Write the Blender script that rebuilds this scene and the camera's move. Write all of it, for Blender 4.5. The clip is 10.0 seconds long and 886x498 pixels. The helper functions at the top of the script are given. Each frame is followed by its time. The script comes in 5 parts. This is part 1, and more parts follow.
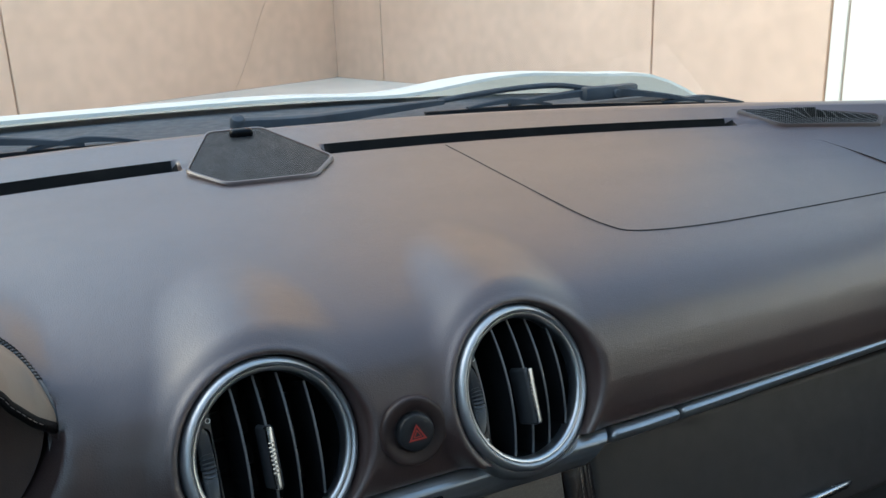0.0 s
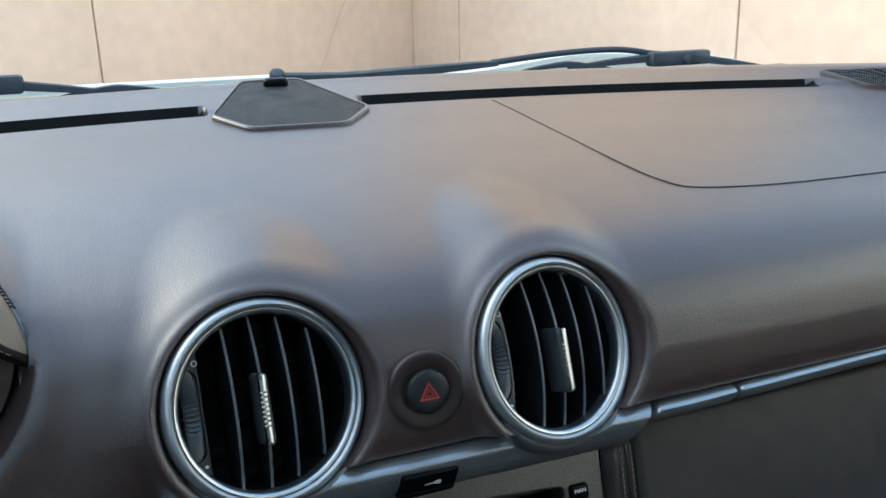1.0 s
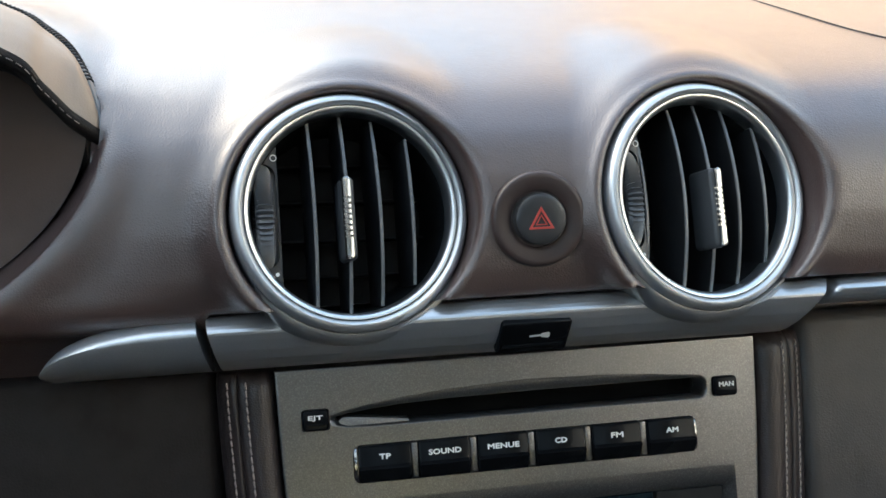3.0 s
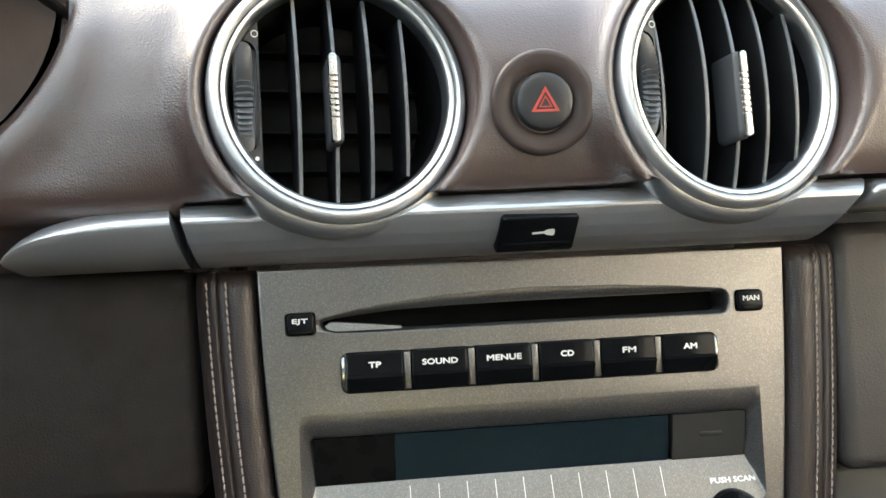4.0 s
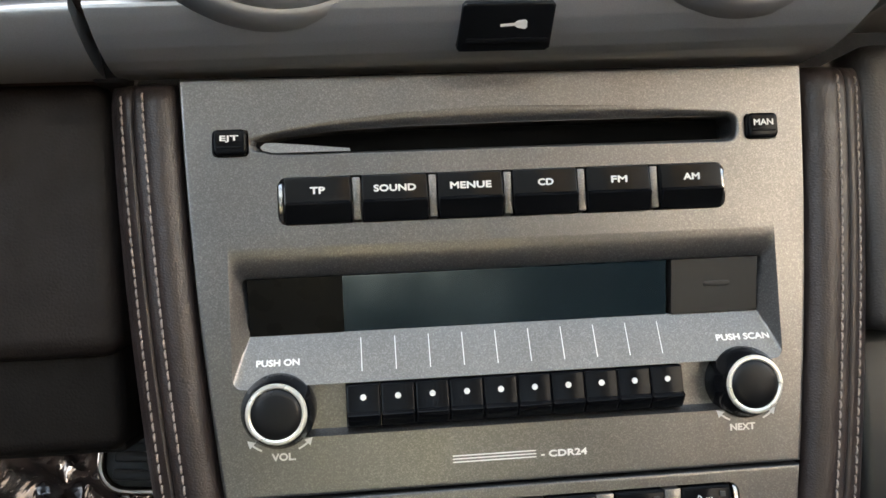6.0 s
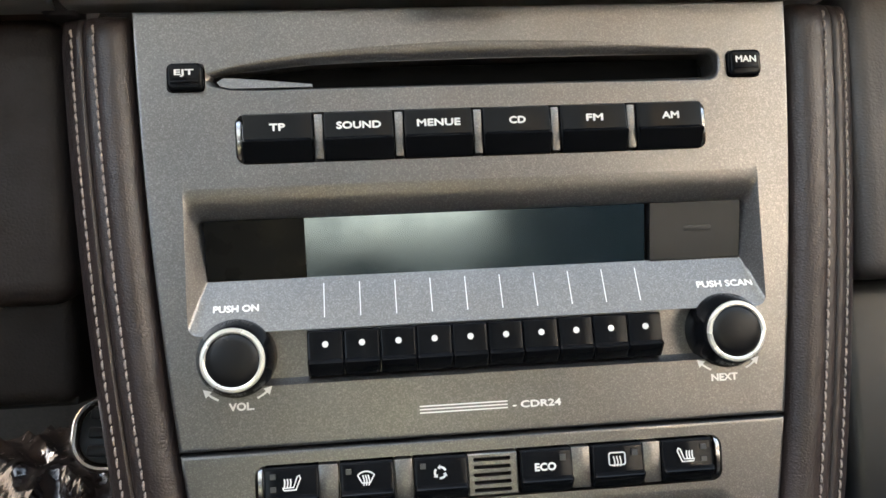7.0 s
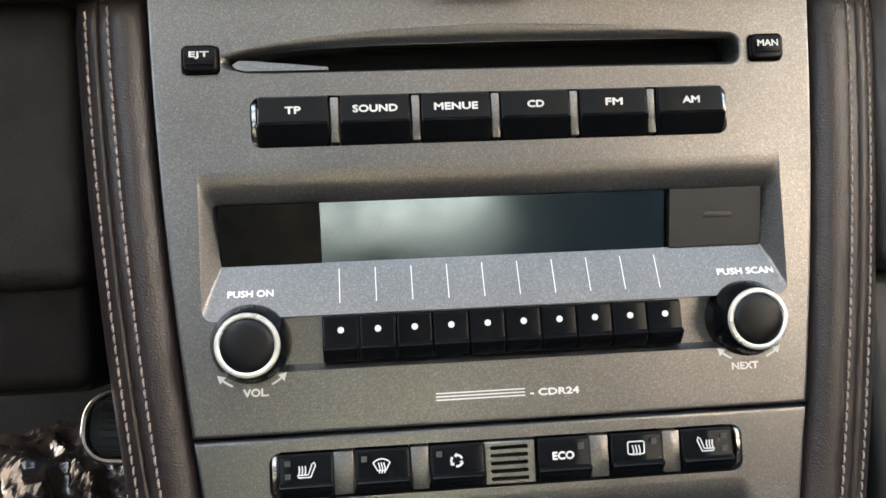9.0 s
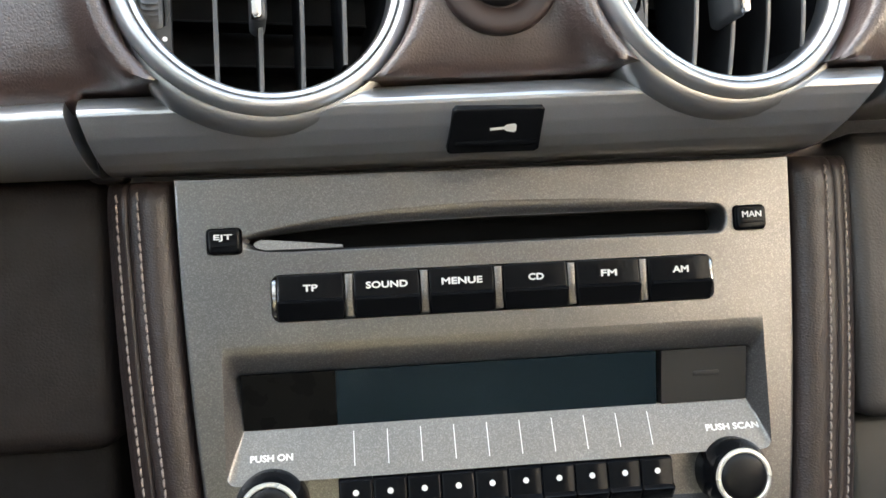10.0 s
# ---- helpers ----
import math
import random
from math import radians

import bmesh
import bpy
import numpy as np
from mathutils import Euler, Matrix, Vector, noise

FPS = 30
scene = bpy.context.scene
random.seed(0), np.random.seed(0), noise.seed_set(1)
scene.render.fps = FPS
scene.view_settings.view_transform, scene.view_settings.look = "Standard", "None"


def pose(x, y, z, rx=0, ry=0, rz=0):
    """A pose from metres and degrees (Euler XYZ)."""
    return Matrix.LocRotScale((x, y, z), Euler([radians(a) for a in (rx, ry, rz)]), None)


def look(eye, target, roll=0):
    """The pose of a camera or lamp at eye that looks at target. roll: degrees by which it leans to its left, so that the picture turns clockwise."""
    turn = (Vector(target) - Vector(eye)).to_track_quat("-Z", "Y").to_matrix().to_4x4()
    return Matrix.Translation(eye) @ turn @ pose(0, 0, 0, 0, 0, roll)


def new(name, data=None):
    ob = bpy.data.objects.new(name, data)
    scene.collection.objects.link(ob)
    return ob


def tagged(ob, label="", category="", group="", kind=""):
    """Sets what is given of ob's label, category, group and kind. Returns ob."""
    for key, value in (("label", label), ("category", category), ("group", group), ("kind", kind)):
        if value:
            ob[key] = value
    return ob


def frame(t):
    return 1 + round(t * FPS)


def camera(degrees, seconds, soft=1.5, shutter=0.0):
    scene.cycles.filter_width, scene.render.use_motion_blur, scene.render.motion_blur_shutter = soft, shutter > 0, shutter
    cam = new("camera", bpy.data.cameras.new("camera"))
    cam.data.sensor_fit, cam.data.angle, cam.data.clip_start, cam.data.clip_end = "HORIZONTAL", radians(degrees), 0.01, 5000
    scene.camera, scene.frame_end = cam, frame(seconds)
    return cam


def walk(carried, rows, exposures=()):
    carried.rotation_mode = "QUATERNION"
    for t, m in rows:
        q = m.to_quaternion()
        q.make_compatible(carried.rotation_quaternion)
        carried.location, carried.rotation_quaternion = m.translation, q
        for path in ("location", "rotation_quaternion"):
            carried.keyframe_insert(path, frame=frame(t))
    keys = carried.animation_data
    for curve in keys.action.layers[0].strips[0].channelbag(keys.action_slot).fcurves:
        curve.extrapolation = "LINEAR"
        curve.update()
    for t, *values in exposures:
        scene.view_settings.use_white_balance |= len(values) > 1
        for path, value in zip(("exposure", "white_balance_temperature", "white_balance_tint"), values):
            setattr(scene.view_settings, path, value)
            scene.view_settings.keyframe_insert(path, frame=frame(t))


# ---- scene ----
cam = camera(56.18, 10.0)
ROWS = [
    (0, -0.14095, -0.32669, 0.94408, 73.555, 1.954, -27.138),
    (0.5, -0.11092, -0.30436, 0.90640, 73.724, 1.753, -24.505),
    (1, -0.10647, -0.30366, 0.90473, 73.821, 1.561, -21.820),
    (1.5, -0.10216, -0.29843, 0.88586, 74.083, 1.350, -18.684),
    (2, -0.08454, -0.29534, 0.86404, 74.312, 1.040, -14.406),
    (2.5, -0.07777, -0.28901, 0.84099, 74.387, 0.812, -11.057),
    (2.7, -0.07742, -0.28393, 0.83131, 74.566, 0.789, -10.242),
    (3.8, -0.06589, -0.26912, 0.78938, 74.224, 0.695, -7.268),
    (4, -0.06223, -0.26616, 0.77855, 74.343, 0.758, -6.897),
    (4.5, -0.06114, -0.25771, 0.75467, 74.582, 0.764, -6.572),
    (5, -0.05646, -0.25197, 0.74190, 74.156, 0.821, -6.217),
    (5.5, -0.04872, -0.24595, 0.72384, 74.581, 0.933, -6.178),
    (6, -0.04261, -0.24233, 0.71153, 74.658, 1.099, -5.877),
    (7.5, -0.03208, -0.23472, 0.68458, 74.758, 1.120, -6.084),
    (8, -0.03347, -0.23375, 0.68055, 74.762, 1.084, -6.069),
    (8.5, -0.03567, -0.23383, 0.68030, 74.857, 1.046, -5.805),
    (9, -0.03652, -0.23462, 0.68748, 74.738, 1.055, -5.579),
    (9.5, -0.03489, -0.23679, 0.70692, 74.758, 1.131, -5.370),
    (10, -0.03856, -0.23844, 0.73789, 75.007, 1.312, -5.796),
]
EXPOSURES = [(0.0,1.9,6000,2),(1.0,2.2,5950,0),(2.0,2.45,6100,2),(2.7,2.8,6450,5),(4.0,4.05,8000,8),(5.0,4.2,8100,12),(6.0,3.9,8000,13),(7.5,4.1,8000,14),(9.0,4.05,8000,14),(10.0,4.1,8000,13)]
walk(cam, [(t, pose(x, y, z, rx, ry, rz)) for t, x, y, z, rx, ry, rz in ROWS], EXPOSURES)

# ---- light -------------------------------------------------------------
world = bpy.data.worlds.new("open_shade_sky")
scene.world = world
world.use_nodes = True
wn = world.node_tree.nodes
sky = wn.new("ShaderNodeTexSky")
sky.sky_type = "NISHITA"
sky.sun_disc = False
sky.sun_elevation = radians(35)
sky.sun_rotation = radians(-52)
sky.dust_density = 1.6
sky.air_density = 1.4
wn["Background"].inputs["Strength"].default_value = 0.15
world.node_tree.links.new(sky.outputs[0], wn["Background"].inputs["Color"])

sun = new("sun", bpy.data.lights.new("sun", "SUN"))
sun.data.energy = 0.30
sun.data.angle = radians(85)
sun.data.color = (1.0, 0.965, 0.92)
sun.matrix_world = look((-3.5, 2.5, 3.0), (0, 0, 0))

# ---- building helpers (centimetres in the dash's own frame) --------------
DASH = pose(0, 0, 0.68, -18, 0, 0)
CAR = pose(0, 0, 0.68)
FLAT = pose(0, 0, 0)
BASE = {}


def thing(name, label, category, at=(0, 0, 0), m=DASH, group="", kind=""):
    ob = new(name)
    ob.matrix_world = m @ Matrix.Translation(Vector(at) * 0.01)
    ob.empty_display_size = 0.01
    BASE[ob] = Vector(at)
    return tagged(ob, label, category, group, kind)


def flat_by_angle(mesh, degrees):
    for p in mesh.polygons:
        p.use_smooth = True
    mesh.set_sharp_from_angle(angle=radians(degrees))


def part(name, bm, material, parent, label="", sharp=38):
    mesh = bpy.data.meshes.new(name)
    off = BASE.get(parent, Vector())
    bmesh.ops.recalc_face_normals(bm, faces=bm.faces)
    for v in bm.verts:
        v.co = (v.co - off) * 0.01
    bm.to_mesh(mesh)
    bm.free()
    flat_by_angle(mesh, sharp)
    mesh.materials.append(material)
    ob = new(name, mesh)
    if parent:
        ob.parent = parent
    BASE[ob] = off
    if label:
        tagged(ob, label)
    return ob


def flat_front(ob):
    """Keeps the plane front of a plate free of smooth shading."""
    for p in ob.data.polygons:
        if abs(p.normal.y) > 0.9995:
            p.use_smooth = False
    return ob


def lone(name, bm, material, label, category, at=(0, 0, 0), m=DASH, group="", kind="", sharp=38):
    """A thing that is one mesh."""
    mesh = bpy.data.meshes.new(name)
    bmesh.ops.recalc_face_normals(bm, faces=bm.faces)
    for v in bm.verts:
        v.co = (v.co - Vector(at)) * 0.01
    bm.to_mesh(mesh)
    bm.free()
    flat_by_angle(mesh, sharp)
    mesh.materials.append(material)
    ob = new(name, mesh)
    ob.matrix_world = m @ Matrix.Translation(Vector(at) * 0.01)
    BASE[ob] = Vector(at)
    return tagged(ob, label, category, group, kind)


def box(x0, x1, y0, y1, z0, z1, bevel=0.0, seg=2):
    bm = bmesh.new()
    bmesh.ops.create_cube(bm, size=1.0)
    for v in bm.verts:
        v.co = Vector(((x0 + x1) / 2 + v.co.x * (x1 - x0), (y0 + y1) / 2 + v.co.y * (y1 - y0), (z0 + z1) / 2 + v.co.z * (z1 - z0)))
    if bevel:
        bmesh.ops.bevel(bm, geom=list(bm.edges), offset=bevel, segments=seg, profile=0.5, affect="EDGES")
    return bm


def merge(*many):
    out = bmesh.new()
    for bm in many:
        tmp = bpy.data.meshes.new("tmp")
        bm.to_mesh(tmp)
        bm.free()
        out.from_mesh(tmp)
        bpy.data.meshes.remove(tmp)
    return out


def moved(bm, m):
    bmesh.ops.transform(bm, matrix=m, verts=bm.verts)
    return bm


def loft(rings, cap=True, closed=True):
    """Rings of equally many points, joined by quads."""
    bm = bmesh.new()
    rows = [[bm.verts.new(p) for p in ring] for ring in rings]
    n = len(rows[0])
    for a, b in zip(rows, rows[1:]):
        for i in range(n if closed else n - 1):
            j = (i + 1) % n
            bm.faces.new((a[i], a[j], b[j], b[i]))
    if cap and closed:
        bm.faces.new(rows[0][::-1])
        bm.faces.new(rows[-1])
    return bm


def rounded(x0, x1, z0, z1, r, seg=5):
    """Outline of a rounded rectangle as (x, z)."""
    pts = []
    for cx, cz, a0 in ((x1 - r, z1 - r, 0), (x0 + r, z1 - r, 90), (x0 + r, z0 + r, 180), (x1 - r, z0 + r, 270)):
        for k in range(seg + 1):
            a = radians(a0 + 90 * k / seg)
            pts.append((cx + r * math.cos(a), cz + r * math.sin(a)))
    return pts


def slab(outline, y_front, y_back, bevel=0.0, seg=2):
    """A plate of an (x, z) outline, facing -y, with a rounded front edge."""
    cx = sum(p[0] for p in outline) / len(outline)
    cz = sum(p[1] for p in outline) / len(outline)
    wide = max(abs(p[0] - cx) for p in outline)
    tall = max(abs(p[1] - cz) for p in outline)
    rings = [[(x, y_back, z) for x, z in outline]]
    steps = [(math.sin(radians(90 * k / seg)), 1 - math.cos(radians(90 * k / seg))) for k in range(seg + 1)] if bevel else [(0, 0)]
    for s, c in steps:
        y = y_front + bevel * (1 - s)
        rings.append([(cx + (x - cx) * (1 - c * bevel / wide), y, cz + (z - cz) * (1 - c * bevel / tall)) for x, z in outline])
    return loft(rings)


def lathe(profile, n=64, a0=0.0, a1=360.0):
    """Profile of (radius, y) turned round the y axis."""
    whole = abs(a1 - a0) >= 360
    rings = []
    for k in range(n + (0 if whole else 1)):
        a = radians(a0 + (a1 - a0) * k / n)
        rings.append([(r * math.cos(a), y, r * math.sin(a)) for r, y in profile])
    if whole:
        rings.append(rings[0])
    bm = loft(rings, cap=not whole, closed=not whole)
    if whole:
        bmesh.ops.remove_doubles(bm, verts=bm.verts, dist=1e-5)
    return bm


def strokes(lines, width, y, thick=0.012):
    """Flat printed lines: polylines of (x, z)."""
    bm = bmesh.new()
    for line in lines:
        pts = [Vector(p) for p in line]
        left, right = [], []
        for i, p in enumerate(pts):
            d = (pts[min(i + 1, len(pts) - 1)] - pts[max(i - 1, 0)]).normalized()
            nrm = Vector((-d.y, d.x)) * width / 2
            left.append(bm.verts.new((p.x + nrm.x, y, p.y + nrm.y)))
            right.append(bm.verts.new((p.x - nrm.x, y, p.y - nrm.y)))
        for i in range(len(pts) - 1):
            bm.faces.new((left[i], right[i], right[i + 1], left[i + 1]))
    ext = bmesh.ops.extrude_face_region(bm, geom=list(bm.faces))
    for v in ext["geom"]:
        if isinstance(v, bmesh.types.BMVert):
            v.co.y -= thick
    return bm


def disc(x, z, r, y0, y1, n=20):
    return slab([(x + r * math.cos(2 * math.pi * k / n), z + r * math.sin(2 * math.pi * k / n)) for k in range(n)], y0, y1)


def ring_mark(x, z, r, w, y):
    return moved(lathe([(r - w, 0.02), (r - w, -0.02), (r, -0.02), (r, 0.02), (r - w, 0.02)], 28), Matrix.Translation((x, y, z)))


def letters(text, cx, cz, wide, tall, y, bold=0.012):
    """Raised lettering facing -y, fitted to a width and cap height."""
    cu = bpy.data.curves.new("lettering", "FONT")
    cu.body, cu.extrude, cu.resolution_u = text, 0.004, 3
    ob = new("lettering", cu)
    dg = bpy.context.evaluated_depsgraph_get()
    mesh = bpy.data.meshes.new_from_object(ob.evaluated_get(dg))
    bpy.data.objects.remove(ob)
    bpy.data.curves.remove(cu)
    bm = bmesh.new()
    bm.from_mesh(mesh)
    bpy.data.meshes.remove(mesh)
    xs = [v.co.x for v in bm.verts]
    ys = [v.co.y for v in bm.verts]
    sx, sy = wide / (max(xs) - min(xs)), tall / (max(ys) - min(ys))
    mx, my = (max(xs) + min(xs)) / 2, (max(ys) + min(ys)) / 2
    for v in bm.verts:
        v.co = Vector((cx + (v.co.x - mx) * sx, y - v.co.z * 1.5, cz + (v.co.y - my) * sy))
    # strokes thickened by shifted copies, each a hair deeper
    many = [bm] + [moved(bm.copy(), Matrix.Translation((a * bold, 0.001 * (i + 1), b * bold))) for i, (a, b) in enumerate(((1, 0), (-1, 0), (0, 1), (0, -1)))] if bold else [bm]
    return merge(*many)


def carve(bm, cutters):
    """bm with the closed cutters taken out of it."""
    def temp(b):
        bmesh.ops.recalc_face_normals(b, faces=b.faces)
        me = bpy.data.meshes.new("tmp")
        b.to_mesh(me)
        b.free()
        return new("tmp", me)
    body = temp(bm)
    tools = []
    for c in cutters:
        tool = temp(c)
        tools.append(tool)
        mod = body.modifiers.new("cut", "BOOLEAN")
        mod.operation, mod.solver, mod.object = "DIFFERENCE", "EXACT", tool
    dg = bpy.context.evaluated_depsgraph_get()
    dg.update()
    mesh = bpy.data.meshes.new_from_object(body.evaluated_get(dg))
    out = bmesh.new()
    out.from_mesh(mesh)
    bpy.data.meshes.remove(mesh)
    for ob in (body, *tools):
        me = ob.data
        bpy.data.objects.remove(ob)
        bpy.data.meshes.remove(me)
    return out


def tube(points, radius, n=8):
    """A round bar along 3D points; radius: a number or one for each point."""
    pts = [Vector(p) for p in points]
    rad = radius if isinstance(radius, (list, tuple)) else [radius] * len(pts)
    rings = []
    for i, p in enumerate(pts):
        d = (pts[min(i + 1, len(pts) - 1)] - pts[max(i - 1, 0)]).normalized()
        side = d.cross(Vector((0, 0, 1)))
        if side.length < 1e-3:
            side = d.cross(Vector((0, 1, 0)))
        side.normalize()
        up = side.cross(d)
        rings.append([p + (side * math.cos(2 * math.pi * k / n) + up * math.sin(2 * math.pi * k / n)) * rad[i] for k in range(n)])
    return loft(rings)


def curve_through(points, steps=8):
    """Catmull-Rom through tuples of any size."""
    pts = [np.array(p, float) for p in points]
    out = []
    for i in range(len(pts) - 1):
        p0, p1, p2, p3 = pts[max(i - 1, 0)], pts[i], pts[i + 1], pts[min(i + 2, len(pts) - 1)]
        for k in range(steps):
            u = k / steps
            out.append(0.5 * (2 * p1 + (p2 - p0) * u + (2 * p0 - 5 * p1 + 4 * p2 - p3) * u * u + (3 * p1 - p0 - 3 * p2 + p3) * u ** 3))
    out.append(pts[-1])
    return out


# ---- materials ------------------------------------------------------------
def material(name, color, rough=0.5, metal=0.0, vary=0.15, vary_scale=40.0, bump=0.0, bump_scale=600.0, cells=False, speckle=0.0, speckle_scale=3000.0,
             rough_vary=0.1, flakes=0.0, coat=0.0, coat_rough=0.08, spec=0.5, soft_bump=0.0, soft_scale=30.0):
    m = bpy.data.materials.new(name)
    m.use_nodes = True
    nt = m.node_tree
    b = nt.nodes["Principled BSDF"]
    link = nt.links.new
    co = nt.nodes.new("ShaderNodeTexCoord").outputs["Object"]

    def noise_at(scale, detail=4.0):
        n = nt.nodes.new("ShaderNodeTexNoise")
        n.inputs["Scale"].default_value, n.inputs["Detail"].default_value = scale, detail
        link(co, n.inputs["Vector"])
        return n.outputs["Fac"]

    def ranged(value, lo, hi, a=0.3, z=0.7):
        r = nt.nodes.new("ShaderNodeMapRange")
        r.inputs["From Min"].default_value, r.inputs["From Max"].default_value = a, z
        r.inputs["To Min"].default_value, r.inputs["To Max"].default_value = lo, hi
        link(value, r.inputs["Value"])
        return r.outputs["Result"]

    rgb = nt.nodes.new("ShaderNodeRGB")
    rgb.outputs[0].default_value = (*color, 1)
    hsv = nt.nodes.new("ShaderNodeHueSaturation")
    link(rgb.outputs[0], hsv.inputs["Color"])
    value = ranged(noise_at(vary_scale), 1 - vary, 1 + vary)
    if speckle:
        mul = nt.nodes.new("ShaderNodeMath")
        mul.operation = "MULTIPLY"
        link(value, mul.inputs[0])
        link(ranged(noise_at(speckle_scale, 1.0), 1 - speckle, 1 + speckle), mul.inputs[1])
        value = mul.outputs[0]
    if flakes:
        cell = nt.nodes.new("ShaderNodeTexVoronoi")
        cell.inputs["Scale"].default_value = flakes
        link(co, cell.inputs["Vector"])
        mul = nt.nodes.new("ShaderNodeMath")
        mul.operation = "MULTIPLY"
        link(value, mul.inputs[0])
        sep = nt.nodes.new("ShaderNodeSeparateColor")
        link(cell.outputs["Color"], sep.inputs[0])
        power = nt.nodes.new("ShaderNodeMath")
        power.operation = "POWER"
        link(sep.outputs[0], power.inputs[0])
        power.inputs[1].default_value = 3.0
        link(ranged(power.outputs[0], 0.90, 1.40, 0.0, 1.0), mul.inputs[1])
        value = mul.outputs[0]
    link(value, hsv.inputs["Value"])
    link(hsv.outputs["Color"], b.inputs["Base Color"])
    link(ranged(noise_at(vary_scale * 2.3), max(rough - rough_vary, 0.02), min(rough + rough_vary, 1)), b.inputs["Roughness"])
    b.inputs["Metallic"].default_value = metal
    b.inputs["Specular IOR Level"].default_value = spec
    if coat:
        b.inputs["Coat Weight"].default_value, b.inputs["Coat Roughness"].default_value = coat, coat_rough
    height = None
    if bump:
        if cells:
            v = nt.nodes.new("ShaderNodeTexVoronoi")
            v.feature = "DISTANCE_TO_EDGE"
            v.inputs["Scale"].default_value = bump_scale
            link(co, v.inputs["Vector"])
            wob = nt.nodes.new("ShaderNodeMath")
            wob.operation = "MULTIPLY_ADD"
            link(noise_at(bump_scale * 0.55, 6.0), wob.inputs[0])
            wob.inputs[1].default_value = 1.2
            link(ranged(v.outputs["Distance"], 0, 1, 0.0, 0.35), wob.inputs[2])
            height = wob.outputs[0]
        else:
            height = noise_at(bump_scale, 3.0)
        bp = nt.nodes.new("ShaderNodeBump")
        bp.inputs["Strength"].default_value = bump
        bp.inputs["Distance"].default_value = 0.0006
        link(height, bp.inputs["Height"])
        if soft_bump:
            b2 = nt.nodes.new("ShaderNodeBump")
            b2.inputs["Strength"].default_value, b2.inputs["Distance"].default_value = soft_bump, 0.004
            link(noise_at(soft_scale, 2.0), b2.inputs["Height"])
            link(b2.outputs["Normal"], bp.inputs["Normal"])
        link(bp.outputs["Normal"], b.inputs["Normal"])
    return m


LEATHER = material("brown_leather", (0.062, 0.037, 0.0315), 0.36, coat=0.42, coat_rough=0.34, vary=0.09, vary_scale=40, bump=0.18, bump_scale=1000, cells=True, rough_vary=0.015, soft_bump=0.03, soft_scale=45, spec=0.9)
DISH_BROWN = material("brown_moulded_plastic", (0.042, 0.027, 0.024), 0.42, vary=0.08, bump=0.05, bump_scale=1500, spec=0.4)
BOWL = material("dull_brown_lining", (0.10, 0.066, 0.052), 0.62, vary=0.1, vary_scale=30, bump=0.10, bump_scale=1000, cells=True, spec=0.25)
TAN_LEATHER = material("tan_leather", (0.20, 0.148, 0.108), 0.5, vary=0.08, vary_scale=30, bump=0.08, bump_scale=900, cells=True)
SMOOTH_LEATHER = material("smooth_brown_leather", (0.027, 0.0180, 0.016), 0.40, vary=0.18, vary_scale=80, bump=0.16, bump_scale=1000, cells=True, rough_vary=0.07, soft_bump=0.09, soft_scale=110)
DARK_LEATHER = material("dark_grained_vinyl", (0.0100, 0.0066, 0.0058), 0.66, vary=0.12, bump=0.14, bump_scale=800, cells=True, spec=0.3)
# the pad's vinyl once more, darkened for the shade low under the dash
LOWER_PAD = material("shaded_pad_vinyl", (0.0055, 0.0042, 0.0038), 0.7, vary=0.12, bump=0.14, bump_scale=800, cells=True, spec=0.15)
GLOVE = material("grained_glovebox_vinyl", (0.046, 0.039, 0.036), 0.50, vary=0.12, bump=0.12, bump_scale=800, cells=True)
JOINT = material("wall_joint_filler", (0.58, 0.42, 0.325), 0.9, vary=0.15, vary_scale=3)
SEAM = material("dark_seam", (0.012, 0.010, 0.010), 0.7, vary=0.1)
SILVER = material("silver_paint", (0.185, 0.178, 0.171), 0.34, metal=0.90, vary=0.05, bump=0.08, bump_scale=2600, speckle=0.06, speckle_scale=2600, rough_vary=0.03, flakes=3200)
TRIM = material("satin_silver_trim", (0.43, 0.43, 0.43), 0.30, metal=0.8, vary=0.02, bump=0.03, bump_scale=2400, speckle=0.05, speckle_scale=2600, rough_vary=0.01)
# trim paint again, darkened for the shade on down-facing surfaces
SHROUD = material("shaded_satin_paint", (0.36, 0.355, 0.35), 0.36, metal=0.85, vary=0.03, bump=0.04, bump_scale=2400, rough_vary=0.02)
BAND = material("satin_grey_metal", (0.56, 0.56, 0.56), 0.44, metal=0.9, vary=0.02, rough_vary=0.02)
RING = material("polished_satin_metal", (0.62, 0.62, 0.62), 0.34, metal=1.0, vary=0.02, rough_vary=0.02)
CHROME = material("chrome", (0.45, 0.45, 0.45), 0.24, metal=1.0, vary=0.03, rough_vary=0.04)
GLOSS = material("gloss_black_plastic", (0.0045, 0.0048, 0.0055), 0.17, vary=0.2, rough_vary=0.03, spec=0.10)
SATIN = material("satin_black_plastic", (0.020, 0.020, 0.021), 0.40, vary=0.2, bump=0.08, bump_scale=2500, rough_vary=0.08)
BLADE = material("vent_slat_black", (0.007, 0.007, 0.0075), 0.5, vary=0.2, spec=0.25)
CAP = material("matt_black_cap", (0.006, 0.006, 0.0065), 0.36, vary=0.2, bump=0.04, bump_scale=2500, spec=0.22)
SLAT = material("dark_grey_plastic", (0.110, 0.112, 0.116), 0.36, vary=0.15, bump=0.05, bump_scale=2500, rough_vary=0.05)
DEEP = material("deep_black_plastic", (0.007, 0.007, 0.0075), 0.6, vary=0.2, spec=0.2)
